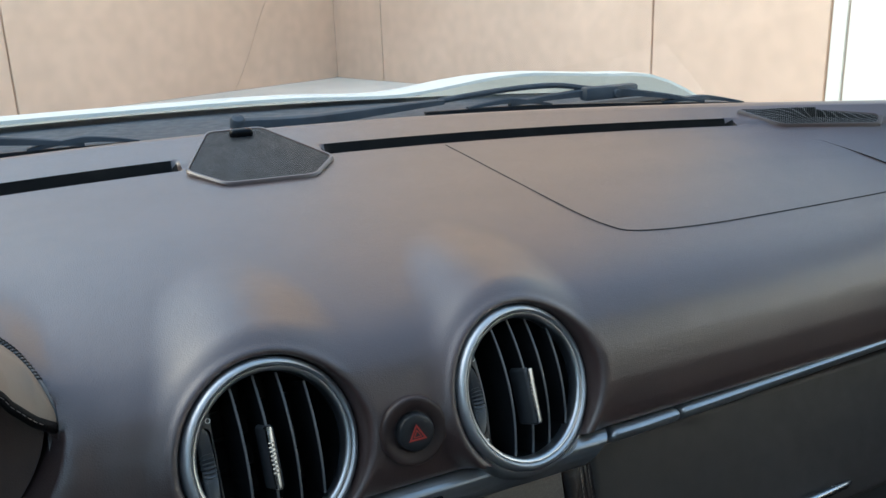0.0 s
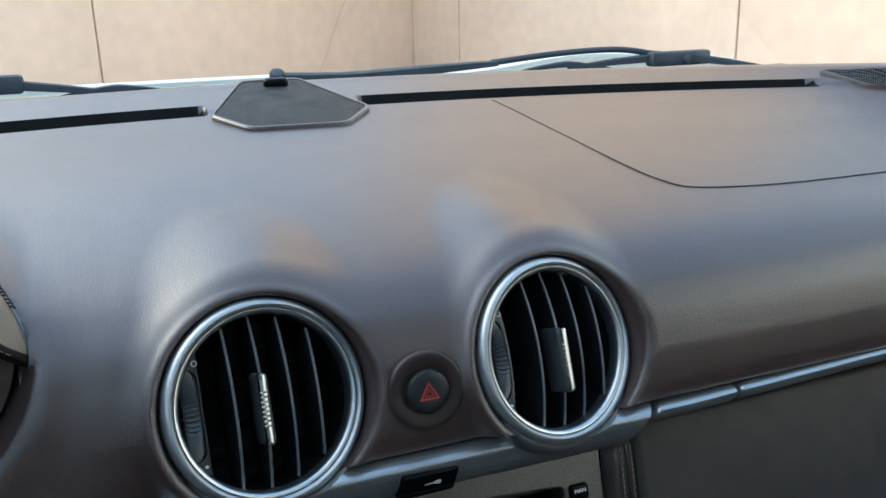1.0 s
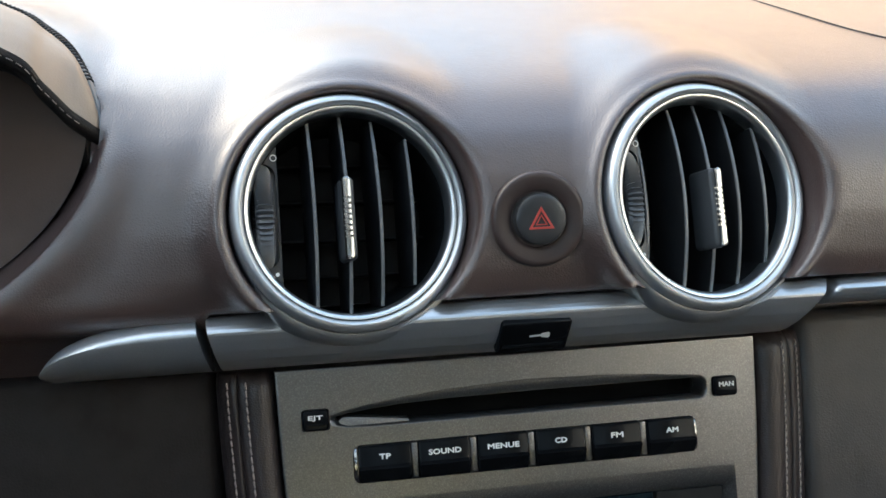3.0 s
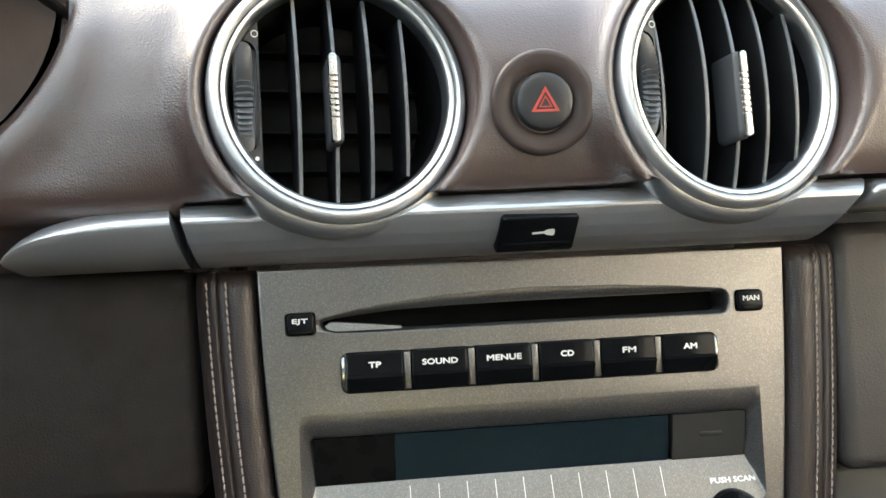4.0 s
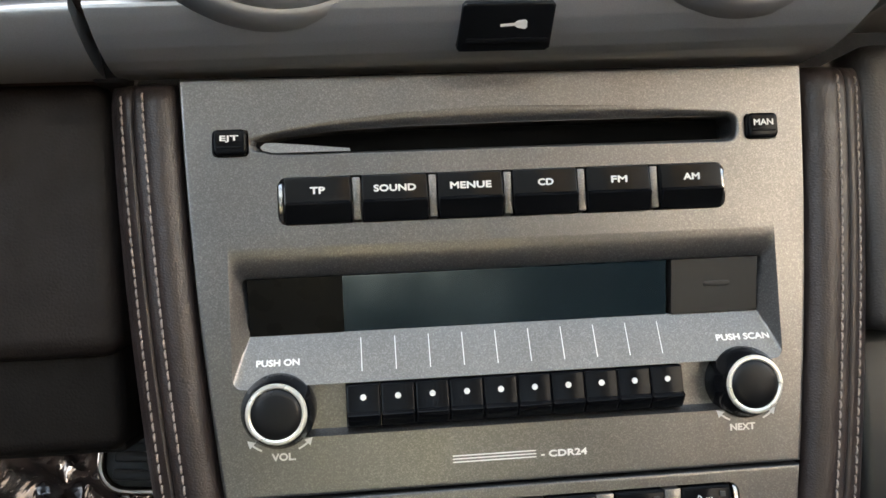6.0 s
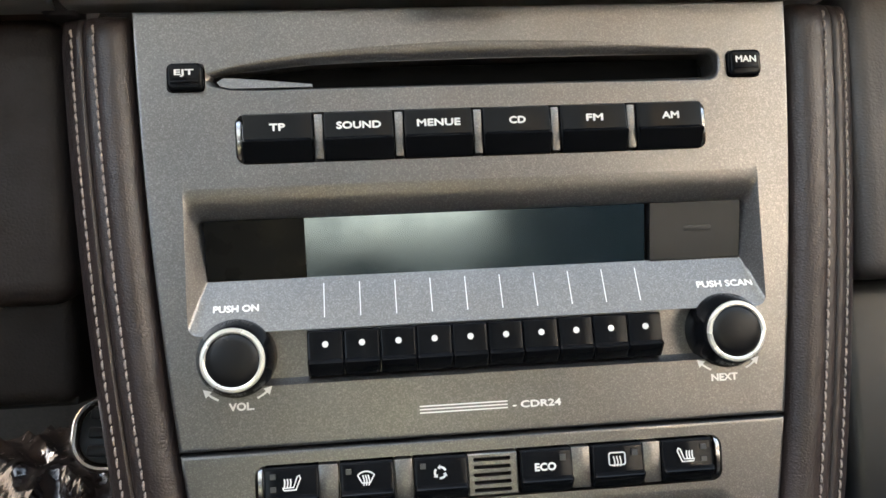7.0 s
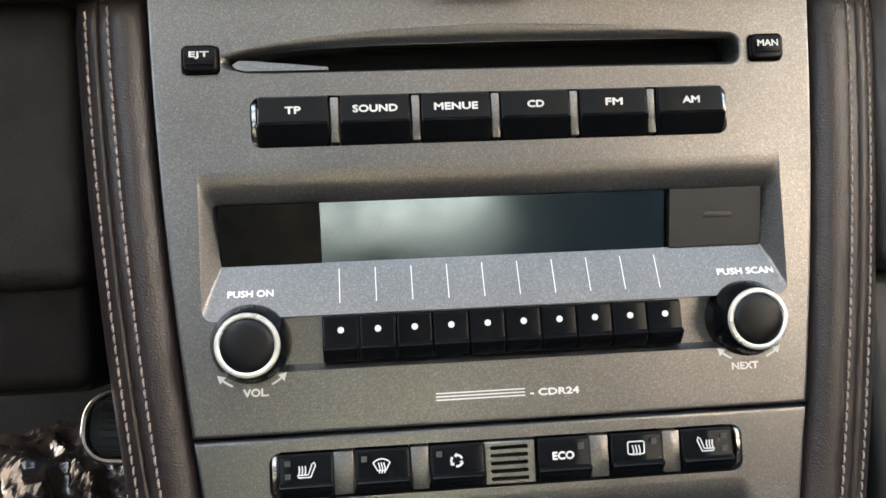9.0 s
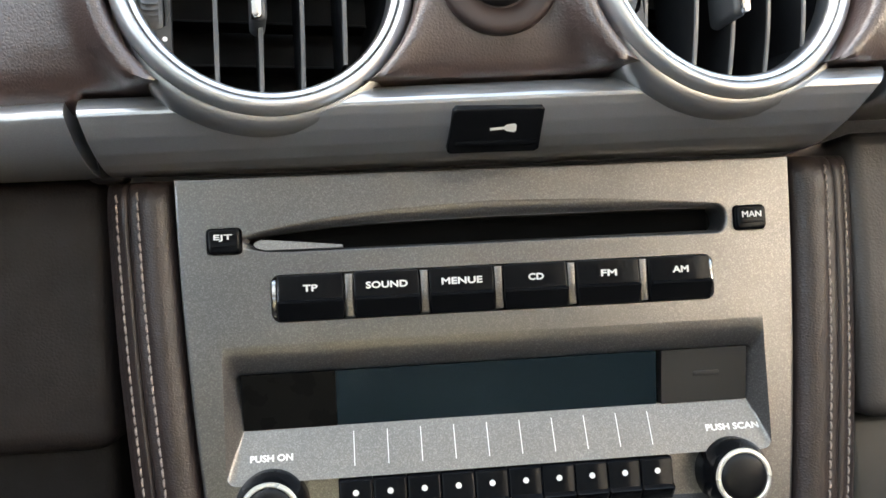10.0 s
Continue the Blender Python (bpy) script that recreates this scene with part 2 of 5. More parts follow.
# near-zero black that stands in for the shade inside the disc slot
PITCH = material("slot_shade_black", (0.0025, 0.0025, 0.0025), 0.9, vary=0.2, spec=0.03)
LCD = material("unlit_display", (0.006, 0.012, 0.013), 0.14, vary=0.25, vary_scale=25, rough_vary=0.04, spec=0.8)
# blue put into the reflections, to colour the light that the display mirrors
LCD.node_tree.nodes["Principled BSDF"].inputs["Specular Tint"].default_value = (0.46, 0.64, 1.0, 1)
LCD.node_tree.nodes["Principled BSDF"].inputs["IOR"].default_value = 1.78
BLANK = material("matt_display_blank", (0.004, 0.004, 0.004), 0.30, vary=0.1, spec=0.09)
GREY_BLANK = material("grey_display_blank", (0.017, 0.0165, 0.016), 0.42, vary=0.1)
WHEEL = material("ribbed_grey_plastic", (0.066, 0.067, 0.070), 0.36, vary=0.1)
HANDLE = material("charcoal_plastic", (0.045, 0.046, 0.048), 0.40, vary=0.1)
WHITE = material("white_print", (0.72, 0.71, 0.69), 0.5, vary=0.04)
GREY_PRINT = material("indicator_lens", (0.045, 0.045, 0.045), 0.35, vary=0.1)
RED = material("red_print", (0.42, 0.045, 0.035), 0.45, vary=0.1)
THREAD = material("tan_thread", (0.28, 0.228, 0.198), 0.75, vary=0.2, vary_scale=700, bump=0.4, bump_scale=4000)
PALE_RING = material("pale_metal_ring", (0.72, 0.69, 0.62), 0.30, metal=0.55, vary=0.05)


def perforated(name):
    """Fine black speaker mesh with round holes in a staggered grid."""
    m = material(name, (0.055, 0.052, 0.050), 0.45, vary=0.1)
    nt = m.node_tree
    b = nt.nodes["Principled BSDF"]
    co = nt.nodes.new("ShaderNodeTexCoord")
    sep = nt.nodes.new("ShaderNodeSeparateXYZ")
    nt.links.new(co.outputs["Object"], sep.inputs[0])

    def op(kind, a, c):
        n = nt.nodes.new("ShaderNodeMath")
        n.operation = kind
        for slot, v in ((0, a), (1, c)):
            if isinstance(v, (int, float)):
                n.inputs[slot].default_value = v
            else:
                nt.links.new(v, n.inputs[slot])
        if kind == "MULTIPLY_ADD":
            n.inputs[2].default_value = 0.42
        return n.outputs[0]
    k = 2 * math.pi / 0.0029
    wave = op("MULTIPLY", op("SINE", op("MULTIPLY", op("ADD", sep.outputs[0], sep.outputs[1]), k * 0.7), 0), op("SINE", op("MULTIPLY", op("SUBTRACT", sep.outputs[0], sep.outputs[1]), k * 0.7), 0))
    hole = op("GREATER_THAN", wave, 0.11)
    hole2 = op("LESS_THAN", wave, -0.11)
    holes = op("ADD", hole, hole2)
    mix = nt.nodes.new("ShaderNodeMix")
    mix.data_type = "RGBA"
    nt.links.new(holes, mix.inputs["Factor"])
    mix.inputs["A"].default_value = (0.16, 0.153, 0.15, 1)
    mix.inputs["B"].default_value = (0.020, 0.020, 0.020, 1)
    nt.links.new(mix.outputs["Result"], b.inputs["Base Color"])
    nt.links.new(op("MULTIPLY_ADD", holes, -0.38), b.inputs["Specular IOR Level"])
    bp = nt.nodes.new("ShaderNodeBump")
    bp.invert = True
    bp.inputs["Strength"].default_value, bp.inputs["Distance"].default_value = 0.7, 0.0006
    nt.links.new(holes, bp.inputs["Height"])
    nt.links.new(bp.outputs["Normal"], b.inputs["Normal"])
    return m


GRILLE = perforated("speaker_mesh")
CONCRETE = material("beige_rendered_wall", (0.70, 0.51, 0.395), 0.85, vary=0.06, vary_scale=0.7, bump=0.25, bump_scale=90, speckle=0.05, speckle_scale=6)
PALE_WALL = material("white_painted_wall", (0.80, 0.77, 0.70), 0.8, vary=0.05, vary_scale=1.0, bump=0.2, bump_scale=80)
GROUND = material("pale_concrete_ground", (0.86, 0.83, 0.75), 0.85, vary=0.10, vary_scale=0.8, bump=0.3, bump_scale=120, speckle=0.06, speckle_scale=30)
PAINT = material("white_car_paint", (0.70, 0.71, 0.67), 0.5, vary=0.02, coat=0.25, coat_rough=0.25, spec=0.3)
COWL = material("weathered_black_plastic", (0.030, 0.040, 0.052), 0.60, vary=0.25, vary_scale=30, bump=0.15, bump_scale=900)
RUBBER = material("wiper_rubber", (0.018, 0.020, 0.024), 0.5, vary=0.2)
LINING = material("grey_lining", (0.36, 0.345, 0.325), 0.9, vary=0.1)
CARPET = material("black_carpet", (0.014, 0.013, 0.013), 0.95, vary=0.3, vary_scale=200, bump=0.5, bump_scale=1500)
FOIL = material("crinkled_protective_film", (0.042, 0.030, 0.026), 0.18, vary=0.3, vary_scale=60, bump=0.3, bump_scale=220, spec=1.0, rough_vary=0.1, soft_bump=0.6, soft_scale=60)
STEEL = material("brushed_pedal_steel", (0.55, 0.50, 0.44), 0.18, metal=1.0, vary=0.08)


# default tint is warm, taking blue out of light through the windscreen
def clear_glass(colour=(0.95, 0.93, 0.86)):
    m = bpy.data.materials.new("windscreen_glass")
    m.use_nodes = True
    nt = m.node_tree
    out = nt.nodes["Material Output"]
    clear = nt.nodes.new("ShaderNodeBsdfTransparent")
    clear.inputs["Color"].default_value = (*colour, 1)
    gloss = nt.nodes.new("ShaderNodeBsdfGlossy")
    gloss.inputs["Roughness"].default_value = 0.02
    fres = nt.nodes.new("ShaderNodeFresnel")
    fres.inputs["IOR"].default_value = 1.25
    mix = nt.nodes.new("ShaderNodeMixShader")
    nt.links.new(fres.outputs[0], mix.inputs[0])
    nt.links.new(clear.outputs[0], mix.inputs[1])
    nt.links.new(gloss.outputs[0], mix.inputs[2])
    nt.links.new(mix.outputs[0], out.inputs[0])
    return m


GLASS = clear_glass()
# bronze tint that recolours the light let in from above
WARM_FILTER = clear_glass((0.80, 0.645, 0.47))

# ---- outside: ground, walls, bonnet -----------------------------------------
def grid_sheet(fn, us, vs):
    bm = bmesh.new()
    rows = [[bm.verts.new(fn(u, v)) for u in us] for v in vs]
    for a, b in zip(rows, rows[1:]):
        for i in range(len(us) - 1):
            bm.faces.new((a[i], a[i + 1], b[i + 1], b[i]))
    return bm


def span(a, b, n):
    return [a + (b - a) * k / (n - 1) for k in range(n)]


lone("ground", box(-60000, 60000, -60000, 60000, -40, 0), GROUND, "pale dusty concrete yard, bright in daylight", "ground", m=FLAT, kind="structure")

CORNER = Vector((396.0, 1102.0, 0.0))


def wall_run(name, start, direction, cuts, height, thick, material_, label):
    """A wall of upright panels with open joints; cuts: joint places along it, in cm."""
    d = Vector((*direction, 0)).normalized()
    out = Vector((-d.y, d.x, 0))
    m = Matrix(((d.x, out.x, 0, start.x * 0.01), (d.y, out.y, 0, start.y * 0.01), (0, 0, 1, 0), (0, 0, 0, 1)))
    wall = lone(name, box(min(cuts), max(cuts), 3, thick, 0, height), JOINT, label, "wall", m=m, kind="structure")
    for a, b in zip(cuts, cuts[1:]):
        part("panel", box(min(a, b) + 0.9, max(a, b) - 0.9, 0, thick - 1, 0, height, 0.6, 1), material_, wall)
    return wall


wall_run("wall_left", CORNER, (0.888, 0.460), [-2262, -1812, -1362, -912, -462, 22], 560, 18, CONCRETE, "beige rendered concrete wall with upright panel joints")
wall_run("wall_ahead", CORNER, (0.205, -0.979), [0, 114, 542, 706], 1300, 18, CONCRETE, "beige rendered concrete wall with narrow joints")
wall_run("wall_right", CORNER, (0.205, -0.979), [706, 719, 830], 420, 22, PALE_WALL, "white painted wall bay beside the beige wall")
# unseen stretch added in white to throw light into the cabin's right side
wall_run("unseen_wall_far_right", CORNER, (0.205, -0.979), [832, 1260, 1700, 2200], 420, 18, PALE_WALL, "unseen white wall added past the white bay to reflect light")

# unseen reflector added to brighten the right side of the radio
lone("unseen_wall_behind", box(150, 2200, -640, -600, 0, 620), PALE_WALL, "plain pale wall added unseen behind the car to reflect light", "wall", m=FLAT, kind="structure")

# thin cable hanging down the left wall
cable_foot = CORNER + Vector((-0.888, -0.460, 0)) * 190 + Vector((0.46, -0.888, 0)) * 3
lone("cable", tube([cable_foot + Vector((0, 0, z)) + Vector((0.888, 0.460, 0)) * (0.62 * z + 2 * math.sin(z * 0.05)) for z in range(0, 300, 12)], 0.35, 6), JOINT,
     "thin dark cable hanging slack against the wall", "cable", at=tuple(cable_foot), m=FLAT)


# ---- the car's body round the dash ------------------------------------------------
def hood(u, v):
    """u: -1 to 1 across, v: 0 at the rear edge to 1 at the nose."""
    x = u * 104
    y = 92 - 12 * abs(u) ** 2 + v * 90
    crown = 13.9 + 1.2 * math.exp(-((abs(x) - 62) / 13) ** 2) - 0.9 * math.exp(-((abs(x) - 40) / 12) ** 2) - 9.0 * max(0, (abs(x) - 84) / 18) ** 1.6
    return (x, y, crown - 26 * v ** 1.7 - 0.3 * math.exp(-v * 30))


lip = grid_sheet(hood, span(-1, 1, 60), span(0, 1, 30))
ext = bmesh.ops.extrude_face_region(lip, geom=list(lip.faces))
for v in ext["geom"]:
    if isinstance(v, bmesh.types.BMVert):
        v.co.z -= 0.5
lone("bonnet", lip, PAINT, "glossy white car bonnet seen over the cowl", "car bonnet", at=(0, 75, 14), m=CAR)

cowl = grid_sheet(lambda u, v: (u * 86, 33 - 16 * u * u + v * (68 + 4 * u * u), 10.9 + 1.2 * math.sin(v * 2.2) - 2 * u * u), span(-1, 1, 40), span(0, 1, 12))
ext = bmesh.ops.extrude_face_region(cowl, geom=list(cowl.faces))
for v in ext["geom"]:
    if isinstance(v, bmesh.types.BMVert):
        v.co.z -= 2.0
lone("cowl_panel", cowl, COWL, "weathered black plastic cowl below the windscreen", "cowl panel", at=(0, 40, 12), m=CAR)


def screen(u, v):
    """Windscreen: u -1 to 1 across, v 0 at the base to 1 at the header."""
    x = u * (66 - 12 * v)
    return (x, 33.5 - 57 * v - 15.5 * u * u * (1 - 0.2 * v), 17.2 + 36 * v - 3.5 * u * u * (1 - v))


windscreen = thing("windscreen", "clear raked car windscreen with a black border", "windscreen", at=(0, 33, 17), m=CAR)
pane = part("pane", grid_sheet(screen, span(-1, 1, 30), span(0, 1, 14)), GLASS, windscreen, "clear glass")
if pane.data.polygons[200].normal.z > 0:
    pane.data.flip_normals()
pane.visible_shadow = False
edge = [screen(u, 0.0) for u in span(-1, 1, 40)]
part("border", loft([[(x, y + 1.6, z - 1.3), (x, y - 0.1, z - 0.1), (x, y - 0.5, z - 0.9), (x, y + 0.8, z - 2.0)] for x, y, z in edge]), COWL, windscreen, "black glass border and seal")

# cabin: windscreen header, firewall, floor; roof, doors and rear wall are unseen, shaping light
header = [screen(u, 1.0) for u in span(-1, 1, 30)]
lone("windscreen_header", loft([[(x, y + 1.5, z - 1.5), (x, y + 1.0, z + 1.2), (x, y - 3.5, z + 2.2), (x, y - 4.0, z - 0.4)] for x, y, z in header]), SATIN, "black windscreen header rail", "header rail", m=CAR, kind="structure")
for side, name in ((-1, "pillar_left"), (1, "pillar_right")):
    lone(name, loft([[(x - side * 0.5, y + 1.5, z - 1), (x + side * 4, y + 1.5, z - 1), (x + side * 4, y - 3.5, z + 1), (x - side * 0.5, y - 3.0, z + 1)] for x, y, z in [screen(side, v) for v in span(0, 1, 10)]]), SATIN, "black windscreen pillar", "pillar", m=CAR, kind="structure")
# unseen; the opening is added so that light falls on the console
lone("ceiling", merge(*[grid_sheet(lambda u, v: (u * 73, -28 - 130 * (v0 + (v1 - v0) * v), 55 + 4 * math.sin(min(1, (v0 + (v1 - v0) * v) * 4) * 1.6) - 6 * u * u), span(-1, 1, 12), span(0, 1, 6)) for v0, v1 in ((0.0, 0.05), (0.42, 1.0))]), LINING, "plain grey unseen roof lining, left open to let light down", "ceiling", m=CAR, kind="structure")
# unseen pane added over the opening as a warm light filter
unseen_roof_pane = lone("unseen_roof_pane", grid_sheet(lambda u, v: (u * 73, -34 - 49.5 * v, 59.6 - 6 * u * u), span(-1, 1, 12), span(0, 1, 4)), WARM_FILTER, "unseen bronze pane added to warm the light from above", "glass roof", m=CAR, kind="structure")
unseen_roof_pane.visible_shadow = False
# unseen; black to cut bounce, gapped to give the display something bright to mirror
lone("unseen_wall_rear", merge(box(-72, -20, -160, -156, -52, 54), box(-20, 24, -160, -156, -52, -2), box(-20, 24, -160, -156, 9, 54), box(24, 72, -160, -156, -52, 54)), CARPET, "unseen dark cabin bulkhead with a gap added for light on the display", "wall", m=CAR, kind="structure")
# unseen; both heights are set to hold side light off the dash
lone("unseen_door_left", merge(box(-76, -71, -45, 40, -52, 50, 2), box(-76, -71, -156, -45.5, -52, 32, 2)), DARK_LEATHER, "plain dark door lining, unseen, its height set to shape the light", "car door", m=CAR, kind="structure")
lone("unseen_door_right", box(71, 76, -156, 40, -52, 13, 2), DARK_LEATHER, "plain dark door lining, unseen, its height set to shape the light", "car door", m=CAR, kind="structure")
lone("bulkhead", box(-72, 72, 62, 66, -52, 12), CARPET, "black firewall behind the dashboard", "firewall", m=CAR, kind="structure")
lone("floor", box(-72, 72, -158, 64, -56, -52), CARPET, "black carpeted cabin floor", "floor", m=CAR, kind="structure")

# ---- dashboard -----------------------------------------------------------------
PROFILE = [(2.5, 0.4), (1.6, 2.0), (0.8, 3.3), (-0.1, 3.7), (-0.55, 4.5), (-0.35, 5.6), (0.05, 7.1), (0.6, 8.7), (1.45, 10.2), (2.9, 11.5), (5.4, 12.6), (9.0, 13.65), (14.0, 14.75), (20.0, 15.75),
           (23.7, 16.35), (25.0, 16.75), (28.6, 17.5), (30.0, 17.75), (31.2, 17.5), (32.6, 16.2), (33.0, 14.0)]
VENTS = ((-6.27, -1.74, 7.30), (6.61, -2.28, 7.24))
COWL_TILT, VENT_TILT, VENT_YAW, CROWN_RISE = 3.5, 2.6, 10.0, 13.0


def vent_pose(c):
    """The vent's own frame in the dash frame, in cm: it looks slightly up and to the passenger's side."""
    return Matrix.Translation(c) @ pose(0, 0, 0, -VENT_TILT, 0, VENT_YAW)


def hood_pose(c):
    """The frame of the leather hood round a vent."""
    return Matrix.Translation((c[0], c[1] - 0.36, c[2])) @ pose(0, 0, 0, -COWL_TILT, 0, 6)


TURNED = pose(0, 0, 0, -18)


def sweep_back(x):
    a = abs(x)
    return 0.0065 * a * a if a < 45 else 13.16 + (a - 45) * 0.55


def dash_cover():
    base = np.array(curve_through(PROFILE, 14))
    step = np.r_[0, np.cumsum(np.hypot(*np.diff(base, axis=0).T))]
    total = step[-1]
    # denser rows on the front face and at the defroster slot
    y_at = lambda s: np.interp(s, step, base[:, 0])
    rows = list(np.arange(0, 20, 0.18)) + list(np.arange(20, 33, 0.5)) + list(np.arange(33, total, 0.22)) + [total]
    rows = np.array(rows)
    py, pz = y_at(rows), np.interp(rows, step, base[:, 1])
    ty, tz = np.gradient(py, rows), np.gradient(pz, rows)
    ln = np.hypot(ty, tz)
    ny, nz = -tz / ln, ty / ln
    xs = np.r_[np.arange(-64, -24, 1.2), np.arange(-24, -12.5, 0.26), np.arange(-12.5, 13, 0.16), np.arange(13, 40, 0.5), np.arange(40, 65, 1.2)]
    X, S = np.meshgrid(xs, rows)
    Y0, Z0 = np.meshgrid(xs, py)[1], np.meshgrid(xs, pz)[1]
    NY, NZ = np.meshgrid(xs, ny)[1], np.meshgrid(xs, nz)[1]
    # between the pod and the passenger's side the front stands upright
    ease = np.clip((X + 16.0) / 5.0, 0, 1)
    Y0 = Y0 - np.interp(Z0, [3.6, 4.5, 5.5, 7.1, 8.7, 10.2, 11.5, 13.0], [0, 0.05, 0.35, 0.58, 0.62, 0.50, 0.26, 0]) * ease * ease * (3 - 2 * ease) * (S > 3)
    # the whole front runs slightly towards the right-hand side
    skew = -0.56 * np.tanh(X / 13) * np.clip((12 - Y0) / 10, 0, 1)

    def vent_distance(px, py_, pz_, cx):
        m = TURNED.to_3x3() @ hood_pose(cx).to_3x3()
        o = TURNED @ hood_pose(cx).translation
        d = np.stack([px - o.x, py_ - o.y, pz_ - o.z])
        inv = np.array(m.transposed())
        out = -np.einsum("ij,jkl->ikl", inv, d)[1]
        # the crown runs back and slightly up from the ring
        ca, sa = math.cos(radians(CROWN_RISE)), math.sin(radians(CROWN_RISE))
        tall = (-d[1] * sa + d[2] * ca) * 1.145
        rho = np.hypot(d[0], tall)
        f = 0.65 + 0.45 * np.clip(tall / np.maximum(rho, 1e-6), 0, 1)
        along = np.clip(d[1] * ca + d[2] * sa - 5.2, 0, None)
        a, b = rho - 4.80 + f + 0.04 * along ** 2, out - 0.05 + f
        return np.minimum(np.maximum(a, b), 0) + np.hypot(np.maximum(a, 0), np.maximum(b, 0)) - f

    def field(h):
        px, py_, pz_ = X, Y0 + skew + NY * h, Z0 + NZ * h
        d = h
        for cx in VENTS:
            c = vent_distance(px, py_, pz_, cx)
            k = 1.0 + 0.15 * np.clip((Z0 - 10) / 2, 0, 1)
            w = np.clip(0.5 + 0.5 * (c - d) / k, 0, 1)
            d = c * (1 - w) + d * w - k * w * (1 - w)
        return d
    hs = np.arange(6.0, -0.6, -0.08)
    H = np.full(X.shape, -0.5)
    prev = field(hs[0])
    done = np.zeros(X.shape, bool)
    for a, b in zip(hs, hs[1:]):
        cur = field(b)
        hit = (~done) & (cur <= 0)
        frac = np.clip(prev / np.maximum(prev - cur, 1e-9), 0, 1)
        H[hit] = (a + (b - a) * frac)[hit]
        done |= hit
        prev = cur
    Y, Z = Y0 + skew + NY * H, Z0 + NZ * H
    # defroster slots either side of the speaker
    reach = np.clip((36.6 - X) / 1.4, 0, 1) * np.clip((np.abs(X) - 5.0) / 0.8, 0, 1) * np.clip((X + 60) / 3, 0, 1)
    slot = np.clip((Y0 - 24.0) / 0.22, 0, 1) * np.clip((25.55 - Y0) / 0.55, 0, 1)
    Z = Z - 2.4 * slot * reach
    # the edges of the defroster and the top sweep back towards the sides
    amount = np.clip((Y0 - 4.0) / 20.0, 0, 1.25)
    Y = Y - amount * np.array([[sweep_back(x) for x in xs]]) * np.clip((Y0 - 4) / 20, 0, 1) ** 0.3
    # the lower edge tucks in behind the trim strip
    c18, s18 = math.cos(radians(18)), math.sin(radians(18))
    yp, zp = Y * c18 - Z * s18, Y * s18 + Z * c18
    hem = np.where(X > -11.45, 4.05, 0.0)
    low = np.clip(hem - zp, 0, None)
    yp, zp = yp + 0.9 * low, np.maximum(zp, hem)
    Y, Z = yp * c18 + zp * s18, -yp * s18 + zp * c18
    # opening of the instrument pod, with a rolled rim
    e = np.sqrt(((X + 30.0) / 15.3) ** 2 + ((Z - 11.0) / 8.5) ** 2)
    hood_y = np.interp(-X, [14.6, 15.1, 15.9, 17.0, 18.3, 22, 30, 40, 46], [2.2, 3.2, 4.4, 5.6, 6.6, 8.0, 9.4, 9.0, 6.2])
    front = (X < -13.5) & (Y0 < hood_y + 0.6)
    pod_gone = front & (e < 0.80)
    t = np.clip((e - 0.80) / 0.22, 0, 1)
    near = front & (e < 1.02) & (Z < 10.4)
    # the top rises to the pod's hood and is cut away under it
    rise = np.interp(-X, [11.8, 12.8, 13.8, 14.8, 15.9, 18.3, 22, 30, 40, 46], [0, 0.04, 0.14, 0.36, 0.75, 1.35, 2.1, 3.2, 2.8, 1.5])
    Z = Z + rise * np.exp(-(np.clip(Y - hood_y, 0, None) / 4.0) ** 2) * np.clip((Z - 10.2) / 1.2, 0, 1)
    pod_gone = pod_gone | ((X < -15.2) & (Z > 10.0) & (Y < hood_y - 0.55))
    sink = (X < -14.75) & (Z >= 10.2) & (Y < hood_y)
    Z = np.where(sink, Z - 1.5 * np.clip((hood_y - Y) / 0.5, 0, 1), Z)
    k = np.where(near, (0.965 + 0.055 * t) / np.maximum(e, 1e-6), 1.0)
    X = np.where(near, -30.0 + (X + 30.0) * k, X)
    Z = np.where(near, 11.0 + (Z - 11.0) * k, Z)
    Y = np.where(near, Y + 2.2 * (1 - t) ** 1.6, Y)
    rim = 0.6 * np.exp(-((e - 1.05) / 0.065) ** 2) * np.clip((-12.0 - X) / 2.2, 0, 1) ** 2 * np.clip((hood_y + 1.6 - Y0) / 2.4, 0, 1) * np.clip((12.5 - Z) / 3, 0, 1)
    Y = Y - 0.38 * rim
    # the leather tucks in round each vent ring
    gone = pod_gone
    for cx in VENTS:
        m = np.array(TURNED.to_3x3() @ hood_pose(cx).to_3x3())
        o = np.array(TURNED @ hood_pose(cx).translation)
        q = np.einsum("ji,jkl->ikl", m, np.stack([X - o[0], Y - o[1], Z - o[2]]))
        rho = np.hypot(q[0], q[2])
        near = (rho < 4.8) & (q[1] < 3.0)
        gone |= (rho < 2.3) & (q[1] < 3.0)
        t = np.clip((rho - 2.3) / 2.5, 0, 1)
        inner, outer = np.clip(t / 0.5, 0, 1), np.clip((t - 0.5) / 0.5, 0, 1)
        want = 4.23 + 0.04 * inner + 0.53 * outer ** 1.2
        k = np.where(near, want / np.maximum(rho, 1e-6), 1.0)
        tuck = np.where(near, 2.0 * (1 - inner) + 0.42 * (1 - np.sqrt(np.clip(1 - (1 - outer) ** 2.6, 0, 1))), 0)
        p = np.einsum("ij,jkl->ikl", m, np.stack([q[0] * k, q[1] + tuck, q[2] * k])) + o[:, None, None]
        X, Y, Z = np.where(near, p[0], X), np.where(near, p[1], Y), np.where(near, p[2], Z)
    # below the hem everything turns in behind the trim
    yp, zp = Y * c18 - Z * s18, Y * s18 + Z * c18
    low = np.clip(hem - zp, 0, None)
